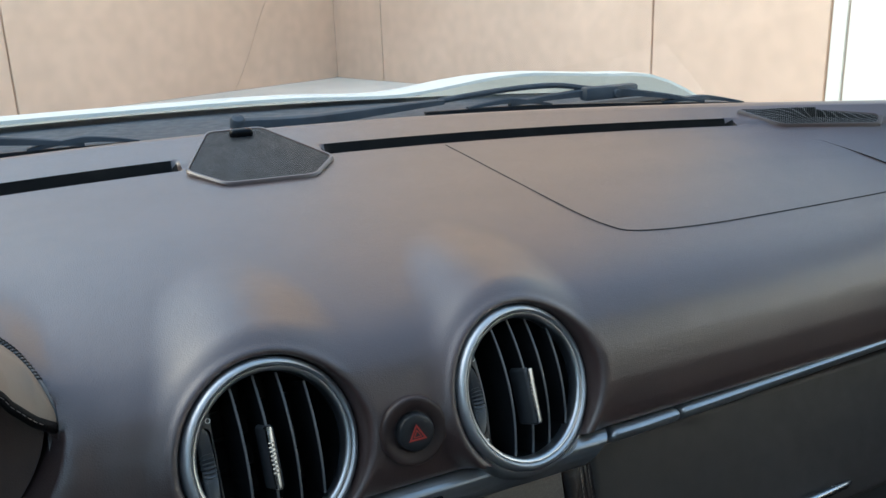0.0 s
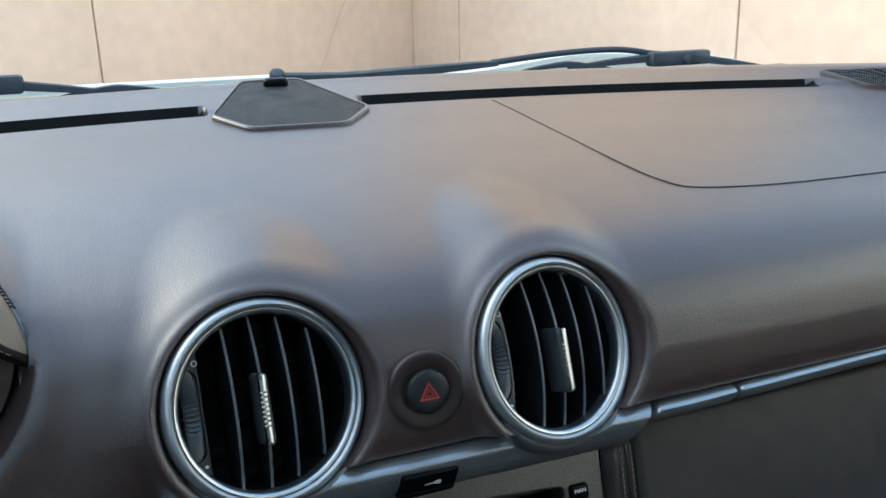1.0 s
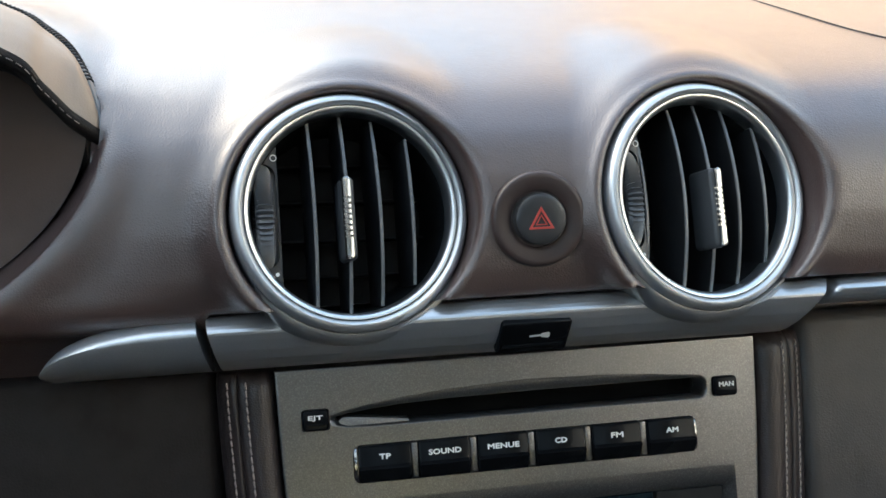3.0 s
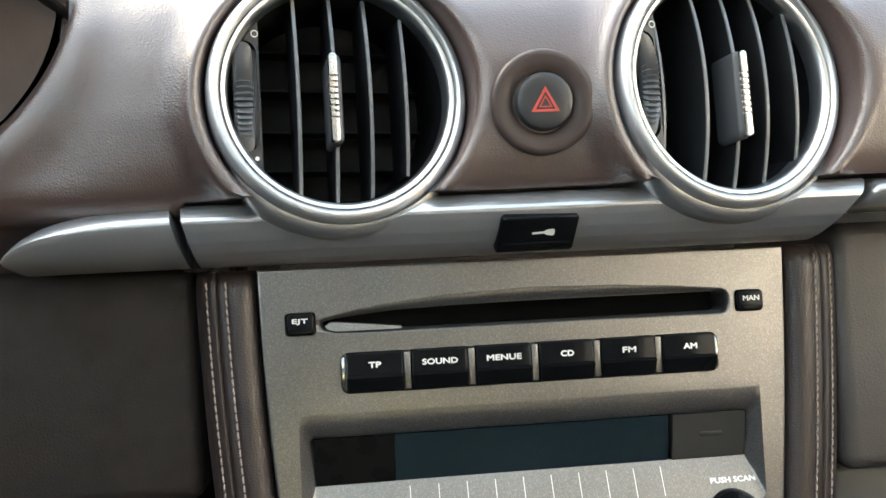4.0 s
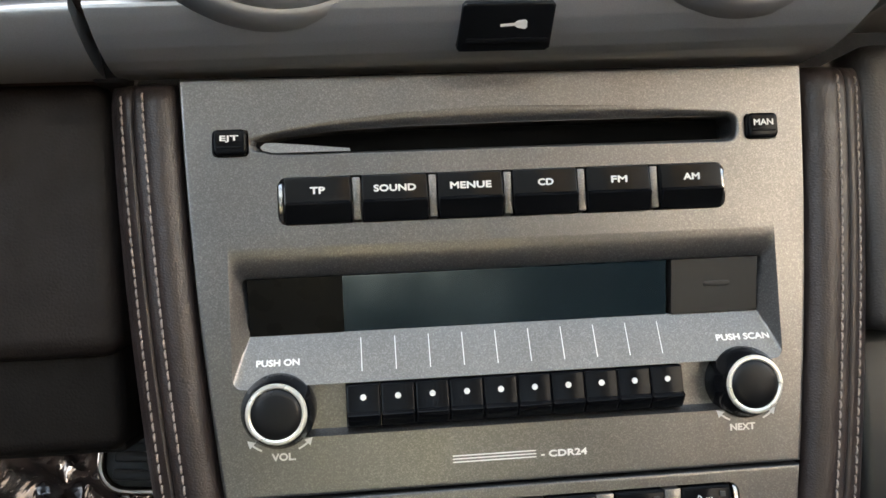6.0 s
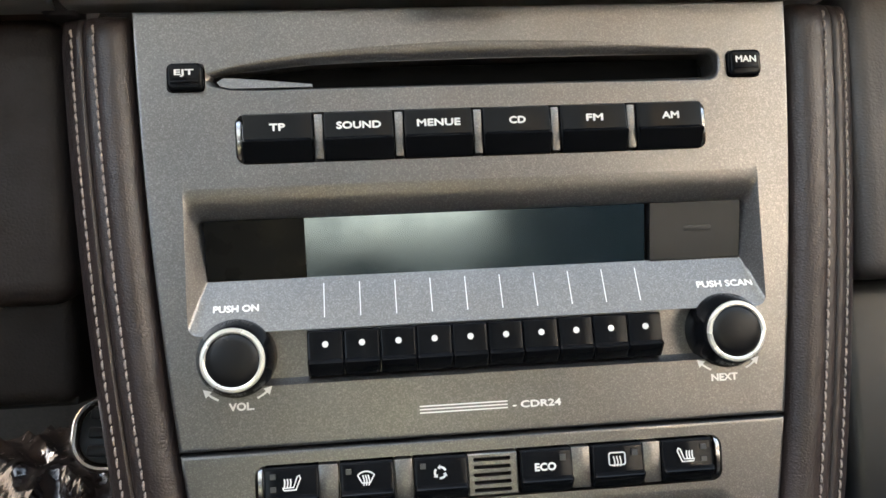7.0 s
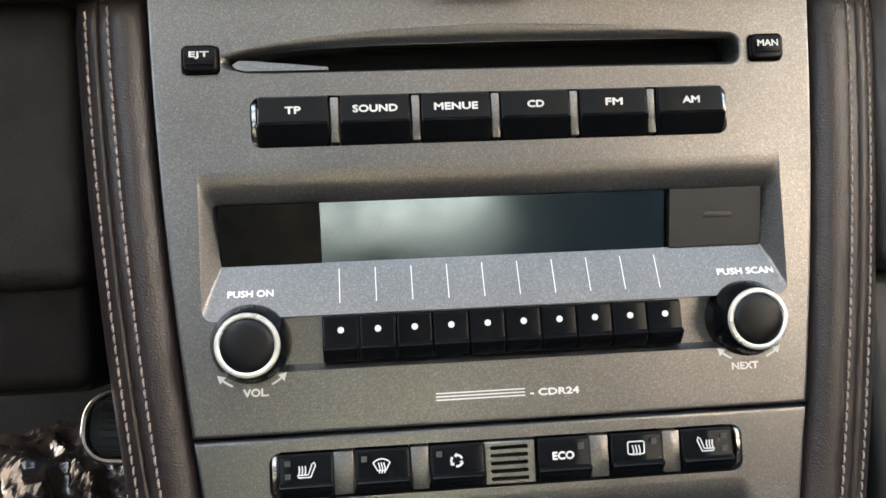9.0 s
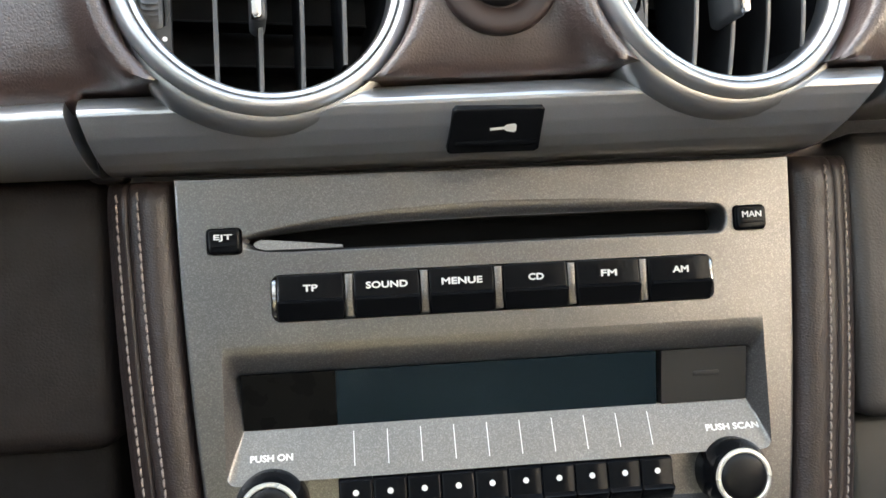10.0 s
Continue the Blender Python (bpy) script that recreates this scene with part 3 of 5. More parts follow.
    yp, zp = yp + 1.6 * low, np.maximum(zp, hem)
    Y, Z = yp * c18 + zp * s18, -yp * s18 + zp * c18
    # faces down in the slot, split off to be blackened as shade
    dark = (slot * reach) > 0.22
    bm = bmesh.new()
    n, w = X.shape
    slot_bm = bmesh.new()
    verts = {}

    def vert(b, i, j):
        if (b, i, j) not in verts:
            verts[b, i, j] = b.verts.new((X[i, j], Y[i, j], Z[i, j]))
        return verts[b, i, j]
    for i in range(n - 1):
        for j in range(w - 1):
            corners = ((i, j), (i, j + 1), (i + 1, j + 1), (i + 1, j))
            if any(gone[c] for c in corners):
                continue
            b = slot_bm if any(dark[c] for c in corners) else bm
            b.faces.new([vert(b, *c) for c in corners])
    surface = (X, Y, Z)
    return bm, slot_bm, surface


cover, slots, SURFACE = dash_cover()
dashboard = thing("dashboard", "dark brown leather-covered dashboard with a soft sheen", "dashboard", at=(0, 0, 3.5), m=CAR)
part("cover", cover, LEATHER, dashboard, sharp=50)
# black here stands in for the shade in the groove
part("defroster_slot", slots, DEEP, dashboard, "defroster slots, coloured black in place of the shade inside", sharp=50)


def on_dash(x, y):
    """Height of the dash's top at a place of the plan."""
    cols = SURFACE[0][-6]
    j = max(1, min(len(cols) - 1, int(np.searchsorted(cols, x))))
    found = []
    for i in (j - 1, j):
        ys, zs = SURFACE[1][40:, i], SURFACE[2][40:, i]
        order = np.argsort(ys)
        found.append(float(np.interp(y, ys[order], zs[order])))
    f = (x - cols[j - 1]) / (cols[j] - cols[j - 1])
    return found[0] * (1 - f) + found[1] * f


def lid_line(points, width=0.10):
    pts = [(x, y, on_dash(x, y)) for x, y in points]
    k = np.ones(7) / 7
    z = np.array([p[2] for p in pts])
    z = np.convolve(np.pad(z, 3, mode="edge"), k, mode="valid")
    return tube([(p[0], p[1], zz + 0.0) for p, zz in zip(pts, z)], width, 6)


LID = [(13.9, 22.3), (14.25, 19.0), (14.75, 14.3), (15.7, 9.2), (16.8, 6.6), (18.4, 5.5), (23.4, 4.85), (30.5, 4.65), (37.0, 4.55), (43.0, 4.5)]
part("airbag_lid_seam", lid_line([tuple(p) for p in curve_through(LID, 12)], 0.052), SEAM, dashboard, "fine seam of the airbag lid")
LID_R = [(39.8, 12.4), (43.2, 7.2), (44.5, 5.0)]
part("airbag_lid_seam", lid_line([tuple(p) for p in curve_through(LID_R, 10)], 0.052), SEAM, dashboard)


# ---- speakers in the dash top ------------------------------------------------------
def speaker(name, corners, lift, label):
    cx = sum(c[0] for c in corners) / len(corners)
    cy = sum(c[1] for c in corners) / len(corners)
    sp = thing(name, label, "speaker", at=(cx, cy, on_dash(cx, cy)), m=CAR)

    def ring(scale, dz):
        out = []
        n = len(corners)
        for i in range(n):
            p0, p1, p2 = (Vector(corners[(i + k) % n]) for k in (-1, 0, 1))
            for a in (0.0, 0.35, 0.65, 1.0):
                q0, q2 = p1 + (p0 - p1).normalized() * 0.55, p1 + (p2 - p1).normalized() * 0.55
                b = (1 - a) ** 2 * q0 + 2 * a * (1 - a) * p1 + a * a * q2
                x, y = cx + (b.x - cx) * scale, cy + (b.y - cy) * scale
                z = on_dash(0 if abs(cx) < 2 else cx, 20) + (y - 20) * 0.2 if abs(cx) < 2 else on_dash(x, y)
                out.append((x, y, z + dz))
        return out
    part("frame", loft([ring(1.0, -1.0), ring(1.012, lift), ring(0.995, lift + 0.10), ring(0.965, lift + 0.09), ring(0.955, lift - 0.3)], cap=True), LEATHER, sp, "brown rounded grille frame")
    inner = ring(0.95, lift + 0.02)
    rows = [inner] + [[(cx + (x - cx) * k, cy + (y - cy) * k, z + 0.20 * (1 - k * k) if abs(cx) > 2 else z + (cy - y) * (1 - k) * 0.2 + 0.12 * (1 - k * k)) for x, y, z in inner] for k in (0.8, 0.6, 0.4, 0.2, 0.02)]
    part("grille", loft(rows, cap=True), GRILLE, sp, "fine perforated black mesh", sharp=60)
    return sp


speaker("dash_speaker", [(-5.0, 22.8), (-3.1, 19.9), (2.9, 19.6), (5.2, 22.5), (2.1, 30.0), (-2.0, 30.0)], 0.15, "black mesh speaker grille set in the dash top")
speaker("dash_speaker", [(37.3, 16.7), (39.2, 13.6), (46.0, 9.95), (46.5, 10.2), (43.2, 12.7), (41.0, 14.4)], 0.17, "black perforated speaker grille at the dash corner")

sensor = slab(rounded(-0.85, 0.85, -0.42, 0.42, 0.36), 0, 0.75, 0.28, 3)
moved(sensor, Matrix.Translation((0.2, 28.3, 18.15)) @ pose(0, 0, 0, -90 + 12))
lone("light_sensor", sensor, GLOSS, "small black domed light sensor on the speaker grille", "sensor", at=(0.2, 28.3, 17.8), m=CAR)

# ---- air vents ------------------------------------------------------------------------
def air_vent(cx, lean):
    shift = -0.30 if lean < 0 else 0.10
    drop = 0.0 if lean < 0 else -0.24
    slide = -0.18 if lean < 0 else 0.14
    M = vent_pose(cx) @ Matrix.Scale(1.035, 4)
    N = M @ Matrix.Translation((0, 0.28, 0))
    vent = thing("air_vent", "round black air vent in a satin metal ring", "air vent", at=tuple(M.translation), group="round vents in the dash")
    put = lambda bm: moved(bm, N)
    part("ring", moved(lathe([(3.40, 1.2), (3.41, 0.0), (3.46, -0.14), (3.54, -0.22), (3.61, -0.23), (3.645, -0.17), (3.65, 0.1)], 96), M), RING, vent, "bright inner ring")
    part("outer_band", moved(lathe([(3.655, 0.1), (3.66, -0.20), (3.70, -0.29), (3.78, -0.34), (3.87, -0.33), (3.97, -0.24), (4.05, -0.06), (4.06, 0.15), (4.06, 1.2)], 96), M), BAND, vent, "satin grey outer band")
    part("housing", put(lathe([(3.40, 0.2), (3.36, 0.6), (3.2, 2.6), (0.02, 2.9)], 64)), DEEP, vent)
    # vertical slats with bowed front edges
    for i, x in enumerate((-2.36, -1.14, 0.0, 1.10, 2.24)):
        half = math.sqrt(3.42 ** 2 - x * x) - 0.03
        x += slide
        rings, edge_ = [], []
        for k in range(17):
            z = -half + 2 * half * k / 16
            front = -0.42 + 0.66 * (z / 3.4) ** 2 + (0.55 if i == 0 else 0)
            w = 0.055
            edge_.append((x, front - 0.012, z))
            rings.append([(x - w, front + 0.05, z), (x - w * 0.6, front, z), (x + w * 0.6, front, z), (x + w, front + 0.05, z), (x + w, 1.75, z), (x - w, 1.75, z)])
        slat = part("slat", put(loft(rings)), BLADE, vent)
        # a lighter strip paints the light that the blade's front catches
        part("lit_edge_strip", put(loft([[(a - 0.066, b + 0.05, c), (a - 0.045, b, c), (a + 0.045, b, c), (a + 0.066, b + 0.05, c)] for a, b, c in edge_])), SLAT, slat, "grey strip standing in for the light on the front edge")
    for z in (-2.0, -0.7, 0.7, 2.0):
        half = math.sqrt(3.2 ** 2 - z * z) - 0.05
        part("rear_slat", put(box(-half, half, 1.9, 2.7, z - 0.04, z + 0.04, 0.02, 1)), DEEP, vent)
    # side plate with the thumb wheel
    arc = [(3.36 * math.cos(radians(a)), 3.36 * math.sin(radians(a))) for a in span(136, 224, 26)]
    plate = carve(slab(arc, 0.0, 0.5, 0.03, 1), [slab(rounded(-3.34, -2.50, -1.74, 1.74, 0.40), -0.5, 1.0)])
    part("side_plate", put(plate), SATIN, vent)
    rings = []
    teeth = 56
    for k in range(teeth * 2 + 1):
        a = math.pi * k / teeth
        r = 1.0 if k % 2 else 0.87
        rings.append([(x, 0.25 - (0.85 * r - s) * math.cos(a), (1.75 * r - s) * math.sin(a)) for x, s in ((-3.24, 0.40), (-3.22, 0.20), (-3.14, 0.06), (-3.02, 0.0), (-2.84, 0.0), (-2.72, 0.06), (-2.64, 0.20), (-2.62, 0.40))])
    wheel = loft(rings, cap=False, closed=False)
    part("thumb_wheel", put(wheel), WHEEL, vent, "ribbed black thumb wheel", sharp=20)
    part("open_mark", put(ring_mark(-2.53, 1.94, 0.115, 0.03, -0.01)), WHITE, vent, "white ring mark")
    part("closed_mark", put(disc(-2.60, -1.95, 0.065, -0.02, 0.02)), WHITE, vent, "white dot mark")
    # handle on the middle slat
    body = moved(slab(rounded(-0.21 - 0.07 * lean, 0.21 - 0.07 * lean, -1.66, 1.16, 0.20), -0.80, 0.42, 0.16, 3), Matrix.Translation((shift, 0, drop)))
    handle = part("handle", put(body), HANDLE, vent, "black slider on the middle slat")
    insert = slab(rounded(-0.13, 0.13, -1.62, 1.14, 0.12), -0.90, -0.5, 0.05, 2)
    notches = [box(-0.2, 0.2, -1.1, -0.80, z - 0.038, z + 0.038) for z in span(-0.86, 0.42, 8)]
    part("insert", moved(carve(insert, notches), N @ Matrix.Translation((shift, 0, drop))), CHROME, handle, "notched chrome insert")
    return vent


for cx, lean in zip(VENTS, (-1, 1)):
    air_vent(cx, lean)

# ---- hazard switch -------------------------------------------------------------------------
hz = Matrix.Translation((0.08, -2.98, 6.64)) @ pose(0, 0, 0, 7, 0, -2.5)
hazard = thing("hazard_switch", "round black hazard warning switch in a brown dish", "switch", at=tuple(hz.translation))
part("dish", moved(lathe([(1.70, 0.9), (1.685, 0.26), (1.65, 0.13), (1.58, 0.07), (1.45, 0.06), (1.25, 0.10), (1.05, 0.16), (0.98, 0.22), (0.95, 0.8)], 64), hz), DISH_BROWN, hazard, "brown dished surround")
part("button", moved(lathe([(0.91, 0.9), (0.91, -0.04), (0.86, -0.16), (0.74, -0.22), (0.40, -0.20), (0.01, -0.18)], 56), hz), SATIN, hazard, "black push button")


def triangle(r, w, y):
    pts = [(r * math.sin(radians(a)), r * math.cos(radians(a))) for a in (0, 120, 240)]
    bm = bmesh.new()
    k = 1 - 2 * w / r
    o = [bm.verts.new((x, y, z)) for x, z in pts]
    i = [bm.verts.new((x * k, y, z * k)) for x, z in pts]
    for a in range(3):
        b = (a + 1) % 3
        bm.faces.new((o[a], o[b], i[b], i[a]))
    ext = bmesh.ops.extrude_face_region(bm, geom=list(bm.faces))
    for v in ext["geom"]:
        if isinstance(v, bmesh.types.BMVert):
            v.co.y -= 0.03
    return bm


up = Matrix.Translation((0, 0, -0.07))
part("warning_triangle", moved(triangle(0.52, 0.075, -0.195), hz @ up), RED, hazard, "red printed triangle")
part("warning_triangle", moved(triangle(0.25, 0.035, -0.195), hz @ up), RED, hazard)

# ---- silver trim strip ----------------------------------------------------------------------------
SECTION = [(0.8, 2.0), (-0.40, 1.98), (-0.68, 2.02), (-1.06, 2.15), (-1.48, 2.40), (-1.84, 2.74), (-2.08, 3.10), (-2.18, 3.32), (-2.19, 3.41), (-2.14, 3.51), (-2.03, 3.64), (-1.88, 3.78), (-1.72, 3.89), (-1.55, 3.96), (-1.36, 3.98), (0.8, 3.98)]
ROUND = [(0.8, 1.98), (-0.95, 1.98), (-1.45, 2.10), (-1.82, 2.40), (-2.02, 2.80), (-2.06, 3.10), (-1.99, 3.36), (-1.82, 3.60), (-1.58, 3.79), (-1.26, 3.92), (-0.85, 3.98), (0.8, 3.98)]


def strip(x_at, shape, n=40, section=SECTION, soft=0.0):
    """x_at(u, z): place along; shape(x): how the section is cut down there, as (bottom, top); soft: the share of the length over which the ends are rounded off."""
    rings = []
    ends = [soft * (1 - math.cos(radians(a))) for a in (0, 25, 50, 75)] if soft else [0.0]
    for u in ends + [k / n for k in range(1, n)] + [1 - e for e in reversed(ends)]:
        ring = []
        round_off = 0.26 * (1 - math.sqrt(1 - max(0.0, 1 - min(u, 1 - u) / soft) ** 2)) if soft else 0.0
        for y, z in section:
            y, z = (y + round_off if y < 0.7 else y), z + round_off * (2.98 - z)
            x = x_at(u, z)
            lo, hi = shape(x)
            f = (hi - lo) / 2.0
            ring.append((x, y - 0.045 * max(-13, min(13, x)) if y < 0.7 else y, lo + (z - 1.98) * f + 0.022 * max(0, x - 13)))
        rings.append(ring)
    return loft(rings)


centre = thing("dash_trim", "satin silver trim strip cradling both vents", "trim strip", at=(0, -1, 1.8))
fine = [(a[0] + (b[0] - a[0]) * k / 6, a[1] + (b[1] - a[1]) * k / 6) for a, b in zip(SECTION[1:-2], SECTION[2:-1]) for k in range(6)] + [SECTION[-2]]
main_piece = strip(lambda u, z: (-11.13 - 0.20 * (z - 1.98)) * (1 - u) + (9.72 + 0.72 * (z - 1.98)) * u, lambda x: (1.98, 3.98), 420, [SECTION[0]] + fine + [SECTION[-1]])
# the strip falls back round each vent, so that the cradle stands clear of it
for cx in VENTS:
    there = vent_pose(cx)
    back = there.inverted()
    for v in main_piece.verts:
        q = back @ v.co
        rho = math.hypot(q.x, q.z)
        reach, width = 4.42, 0.15
        if rho < 4.12 and q.y >= 1.0:
            q.y += 6.0
            v.co = there @ q
        elif rho < reach and q.y < 1.0:
            d = min(1.0, (reach - rho) / width)
            q.y = max(q.y, -1.6 + (1.85 - 0.6 * max(0.0, q.x / 4.6)) * d * d * (3 - 2 * d)) + (6.0 if rho < 4.12 else 0.0)
            v.co = there @ q
part("strip", main_piece, TRIM, centre)
for cx in VENTS:
    rings = []
    for k in range(41):
        a = radians(214 + 110 * k / 40)
        w = (0.44 + 0.10 * abs(k / 20 - 1) ** 2) * min(1.0, 0.08 + 0.115 * min(k, 40 - k)) ** 0.8
        sec = [(4.19, 1.2), (4.19, 0.04), (4.23, -0.06), (4.19 + 0.40 * w, -0.03), (4.19 + 0.72 * w, 0.10), (4.19 + w, 0.36), (4.19 + 1.06 * w, 0.8), (4.19 + 0.95 * w, 1.6)]
        ahead = -0.60 * max(0.0, math.cos(a)) * math.sin(math.pi * k / 40) ** 0.6
        rings.append([(r * math.cos(a), y + (ahead if y < 1 else 0), r * math.sin(a)) for r, y in sec])
    part("cradle", moved(loft(rings), vent_pose(cx)), SHROUD, centre, "satin grey cradle under the vent, its shade put into the paint")

leaf = strip(lambda u, z: -11.87 + 0.20 * (3.9 - z) - (1 - (1 - u) ** 1.5) * (5.05 + 0.1 * (3.9 - z)), lambda x: (1.98, 2.3 + 1.66 * max(0.0, 1 - max(0, (-x - 11.4) / 5.5) ** 2.6) ** 0.45), 60)
end_piece = thing("dash_trim_end", "leaf-shaped silver end piece of the dash trim", "trim strip", at=(-12, -1, 1.8))
part("strip", leaf, TRIM, end_piece)
# dark block added to stand for the shade between the two trims
part("gap_shade", box(-11.9, -10.9, 0.5, 1.4, 1.9, 3.9, 0.1, 1), SEAM, end_piece, "black block in place of the shade in the gap")
lone("dash_trim_piece", strip(lambda u, z: 11.30 + u * 4.67 + (0.25 * (z - 3.2) if u < 0.5 else 0), lambda x: (2.95, 3.98), 12, ROUND, 0.06), TRIM, "short silver trim piece with a push latch", "trim strip", at=(13, -1, 3))
lone("dash_trim_long", strip(lambda u, z: 16.15 + u * 47, lambda x: (2.95, 3.98), 60, ROUND, 0.006), TRIM, "long silver trim strip across the passenger side", "trim strip", at=(30, -1, 3))

# key button in the strip
key_m = Matrix.Translation((-0.05, -1.66, 2.62)) @ pose(0, 0, 0, 40)
keyb = thing("boot_release_button", "glossy black rocker button with a white key sign", "button", at=tuple(key_m.translation))
out = [(-1.18, 0.72), (1.20, 0.72), (1.28, 0.62), (1.20, -0.60), (1.08, -0.68), (-1.36, -0.68), (-1.42, -0.60), (-1.28, 0.62)]
part("rocker", moved(slab(out, -0.20, 0.6, 0.08, 3), key_m), GLOSS, keyb)
part("lower_lip", moved(box(-1.22, 1.10, -0.27, -0.05, -0.42, -0.26, 0.05, 2), key_m), GLOSS, keyb)
sign = merge(strokes([[(-0.24, 0.09), (0.22, 0.12)]], 0.075, -0.2), slab([(0.17, 0.18), (0.24, 0.22), (0.44, 0.245), (0.50, 0.20), (0.50, 0.03), (0.44, -0.02), (0.24, 0.02), (0.17, 0.06)], -0.214, -0.19))
part("key_sign", moved(sign, key_m), WHITE, keyb, "white printed key")


# ---- car radio --------------------------------------------------------------------------------
FACE_Y = 0.20


def half_width(z):
    """Half the width of the tapering centre console."""
    return 9.38 - 0.022 * (1.6 - z) - 0.0042 * (1.6 - z) ** 2


def console_plate(z0, z1, round_top=0.15, round_bottom=0.15):
    zs = span(z0, z1, 14)
    right = [(half_width(z), z) for z in zs]
    left = [(-half_width(z), z) for z in reversed(zs)]
    return right + left


def frustum(rows):
    """A recess: rows of (y, x half-width, z bottom, z top, corner radius)."""
    return loft([[(x, y, z) for x, z in rounded(-w, w, z0, z1, r)] for y, w, z0, z1, r in rows])


def push_key(x0, x1, z0, z1, ridge, y=0.0, deep=0.8):
    """A rocker key: flat labelled face, a proud ridge, and a lower face that falls back."""
    sec = [(deep, z1), (y + 0.10, z1), (y + 0.02, z1 - 0.05), (y - 0.06, ridge + 0.10), (y - 0.16, ridge + 0.035), (y - 0.19, ridge), (y - 0.16, ridge - 0.05), (y - 0.04, (ridge + z0) / 2), (y + 0.14, z0), (deep, z0)]
    rings = []
    for x, k in ((x0, 0.0), (x0 + 0.035, 0.8), (x0 + 0.08, 1.0), (x1 - 0.08, 1.0), (x1 - 0.035, 0.8), (x1, 0.0)):
        rings.append([(x, yy + (0.07 * (1 - k) if yy < deep else 0), zz) for yy, zz in sec])
    return loft(rings)


def slot_outline(p):
    """The disc slot, rounded at the right and drawn to a point at the left, widened by p."""
    r = 0.28 + 0.5 * p
    right = [(6.88 + r * math.cos(radians(a)), (0.03 if a > 0 else -0.12) + r * math.sin(radians(a))) for a in span(-90, 90, 13)]
    top = [(5.2, 0.33 + p * 1.0), (3.0, 0.34 + p * 1.45), (0.0, 0.34 + p * 1.75), (-3.0, 0.31 + p * 1.4), (-4.8, 0.25 + p), (-6.0, 0.15 + p * 0.8), (-6.8, 0.06 + p * 0.6)]
    return right + top + [(-7.25 - p, -0.04 + p * 0.3), (-7.30 - p, -0.14), (-7.15 - p, -0.28 - p * 0.2), (-6.8, -0.38 - p * 0.3), (-6.0, -0.40 - p * 0.35), (-2.0, -0.40 - p * 0.35), (2.0, -0.40 - p * 0.35)]


radio = thing("car_radio", "silver-faced car radio with glossy black keys and unlit display", "car radio", at=(0, 0.6, -4.3))
plate = slab(console_plate(-10.27, 1.82), FACE_Y, 1.6, 0.10, 3)
cutters = [
    # scooped mouth and slot of the disc drive
    loft([[(x, y, z) for x, z in slot_outline(p)] for y, p in ((0.10, 0.40), (FACE_Y + 0.0005, 0.27), (0.206, 0.225), (0.222, 0.17), (0.255, 0.11), (0.31, 0.055), (0.40, 0.005))]),
    slab(slot_outline(0.0), 0.36, 1.45),
    frustum([(0.0, 6.72, -2.53, -1.11, 0.30), (0.85, 6.66, -2.49, -1.15, 0.28)]),
    # display recess: a rolled brow above, a sloping ledge below, bevelled sides
    frustum([(0.0, 8.34, -7.60, -2.70, 0.32)] + [(FACE_Y + 0.24 * d ** 3 - (0.001 if d == 0 else 0), 8.18 - 0.182 * d ** 3, -7.16 + 0.578 * d ** 3, -2.85 - d, 0.30 - 0.08 * d) for d in (0, 0.3, 0.5, 0.66, 0.80, 0.92, 1.02, 1.10, 1.15)]
            + [(0.64, 7.846, -6.10, -4.02, 0.10), (0.74, 7.77, -5.86, -4.03, 0.06), (0.82, 7.71, -5.68, -4.03, 0.04), (1.20, 7.70, -5.67, -4.04, 0.04)]),
    frustum([(0.0, 6.75, -8.64, -7.08, 0.12), (FACE_Y, 6.70, -8.60, -7.12, 0.12), (0.36, 6.62, -8.50, -7.14, 0.12), (0.62, 6.60, -8.44, -7.15, 0.12)]),
    box(-8.50, -7.46, 0.0, 0.9, -0.47, 0.33, 0.14, 3), box(7.45, 8.47, 0.0, 0.9, -0.47, 0.33, 0.14, 3),
]
flat_front(part("faceplate", carve(plate, cutters), SILVER, radio, "silver-painted faceplate", sharp=30))
part("slot_back", box(-7.3, 7.3, 1.30, 1.5, -0.5, 0.5), DEEP, radio, "dark disc slot")
part("slot_flap", loft([[(x, 0.95, z) for x, z in ((-7.0, -0.36), (6.9, -0.36), (6.9, 0.30), (-7.0, 0.30))], [(x, 1.05, z) for x, z in ((-7.0, -0.36), (6.9, -0.36), (6.9, 0.30), (-7.0, 0.30))]]), PITCH, radio, "flap behind the slot, blackened in place of the shade there")
lip_pts = [(-7.16, -0.19), (-7.0, -0.07), (-6.7, -0.08), (-5.8, -0.17), (-4.56, -0.31), (-4.56, -0.39), (-6.8, -0.38), (-7.08, -0.30)]
part("slot_lip", loft([[(x, 0.25 + 0.22 * (z + 0.39), z) for x, z in lip_pts], [(x, 0.94, z) for x, z in lip_pts]]), SILVER, radio, "pale bevelled lip in the disc slot")
for x0, x1, text, tw, th in ((-8.46, -7.50, "EJT", 0.52, 0.19), (7.49, 8.43, "MAN", 0.60, 0.175)):
    cap = slab(rounded(x0, x1, -0.45, 0.31, 0.16), -0.02, 0.8, 0.09, 3)
    k = part("key", cap, GLOSS, radio)
    part("key_ridge", box(x0 + 0.10, x1 - 0.10, -0.05, 0.02, -0.25, -0.19, 0.02, 2), GLOSS, k)
    part("lettering", letters(text, (x0 + x1) / 2, 0.02, tw, th, -0.022, 0.008), WHITE, k)
names = (("TP", 0.41), ("SOUND", 1.21), ("MENUE", 1.20), ("CD", 0.45), ("FM", 0.47), ("AM", 0.48))
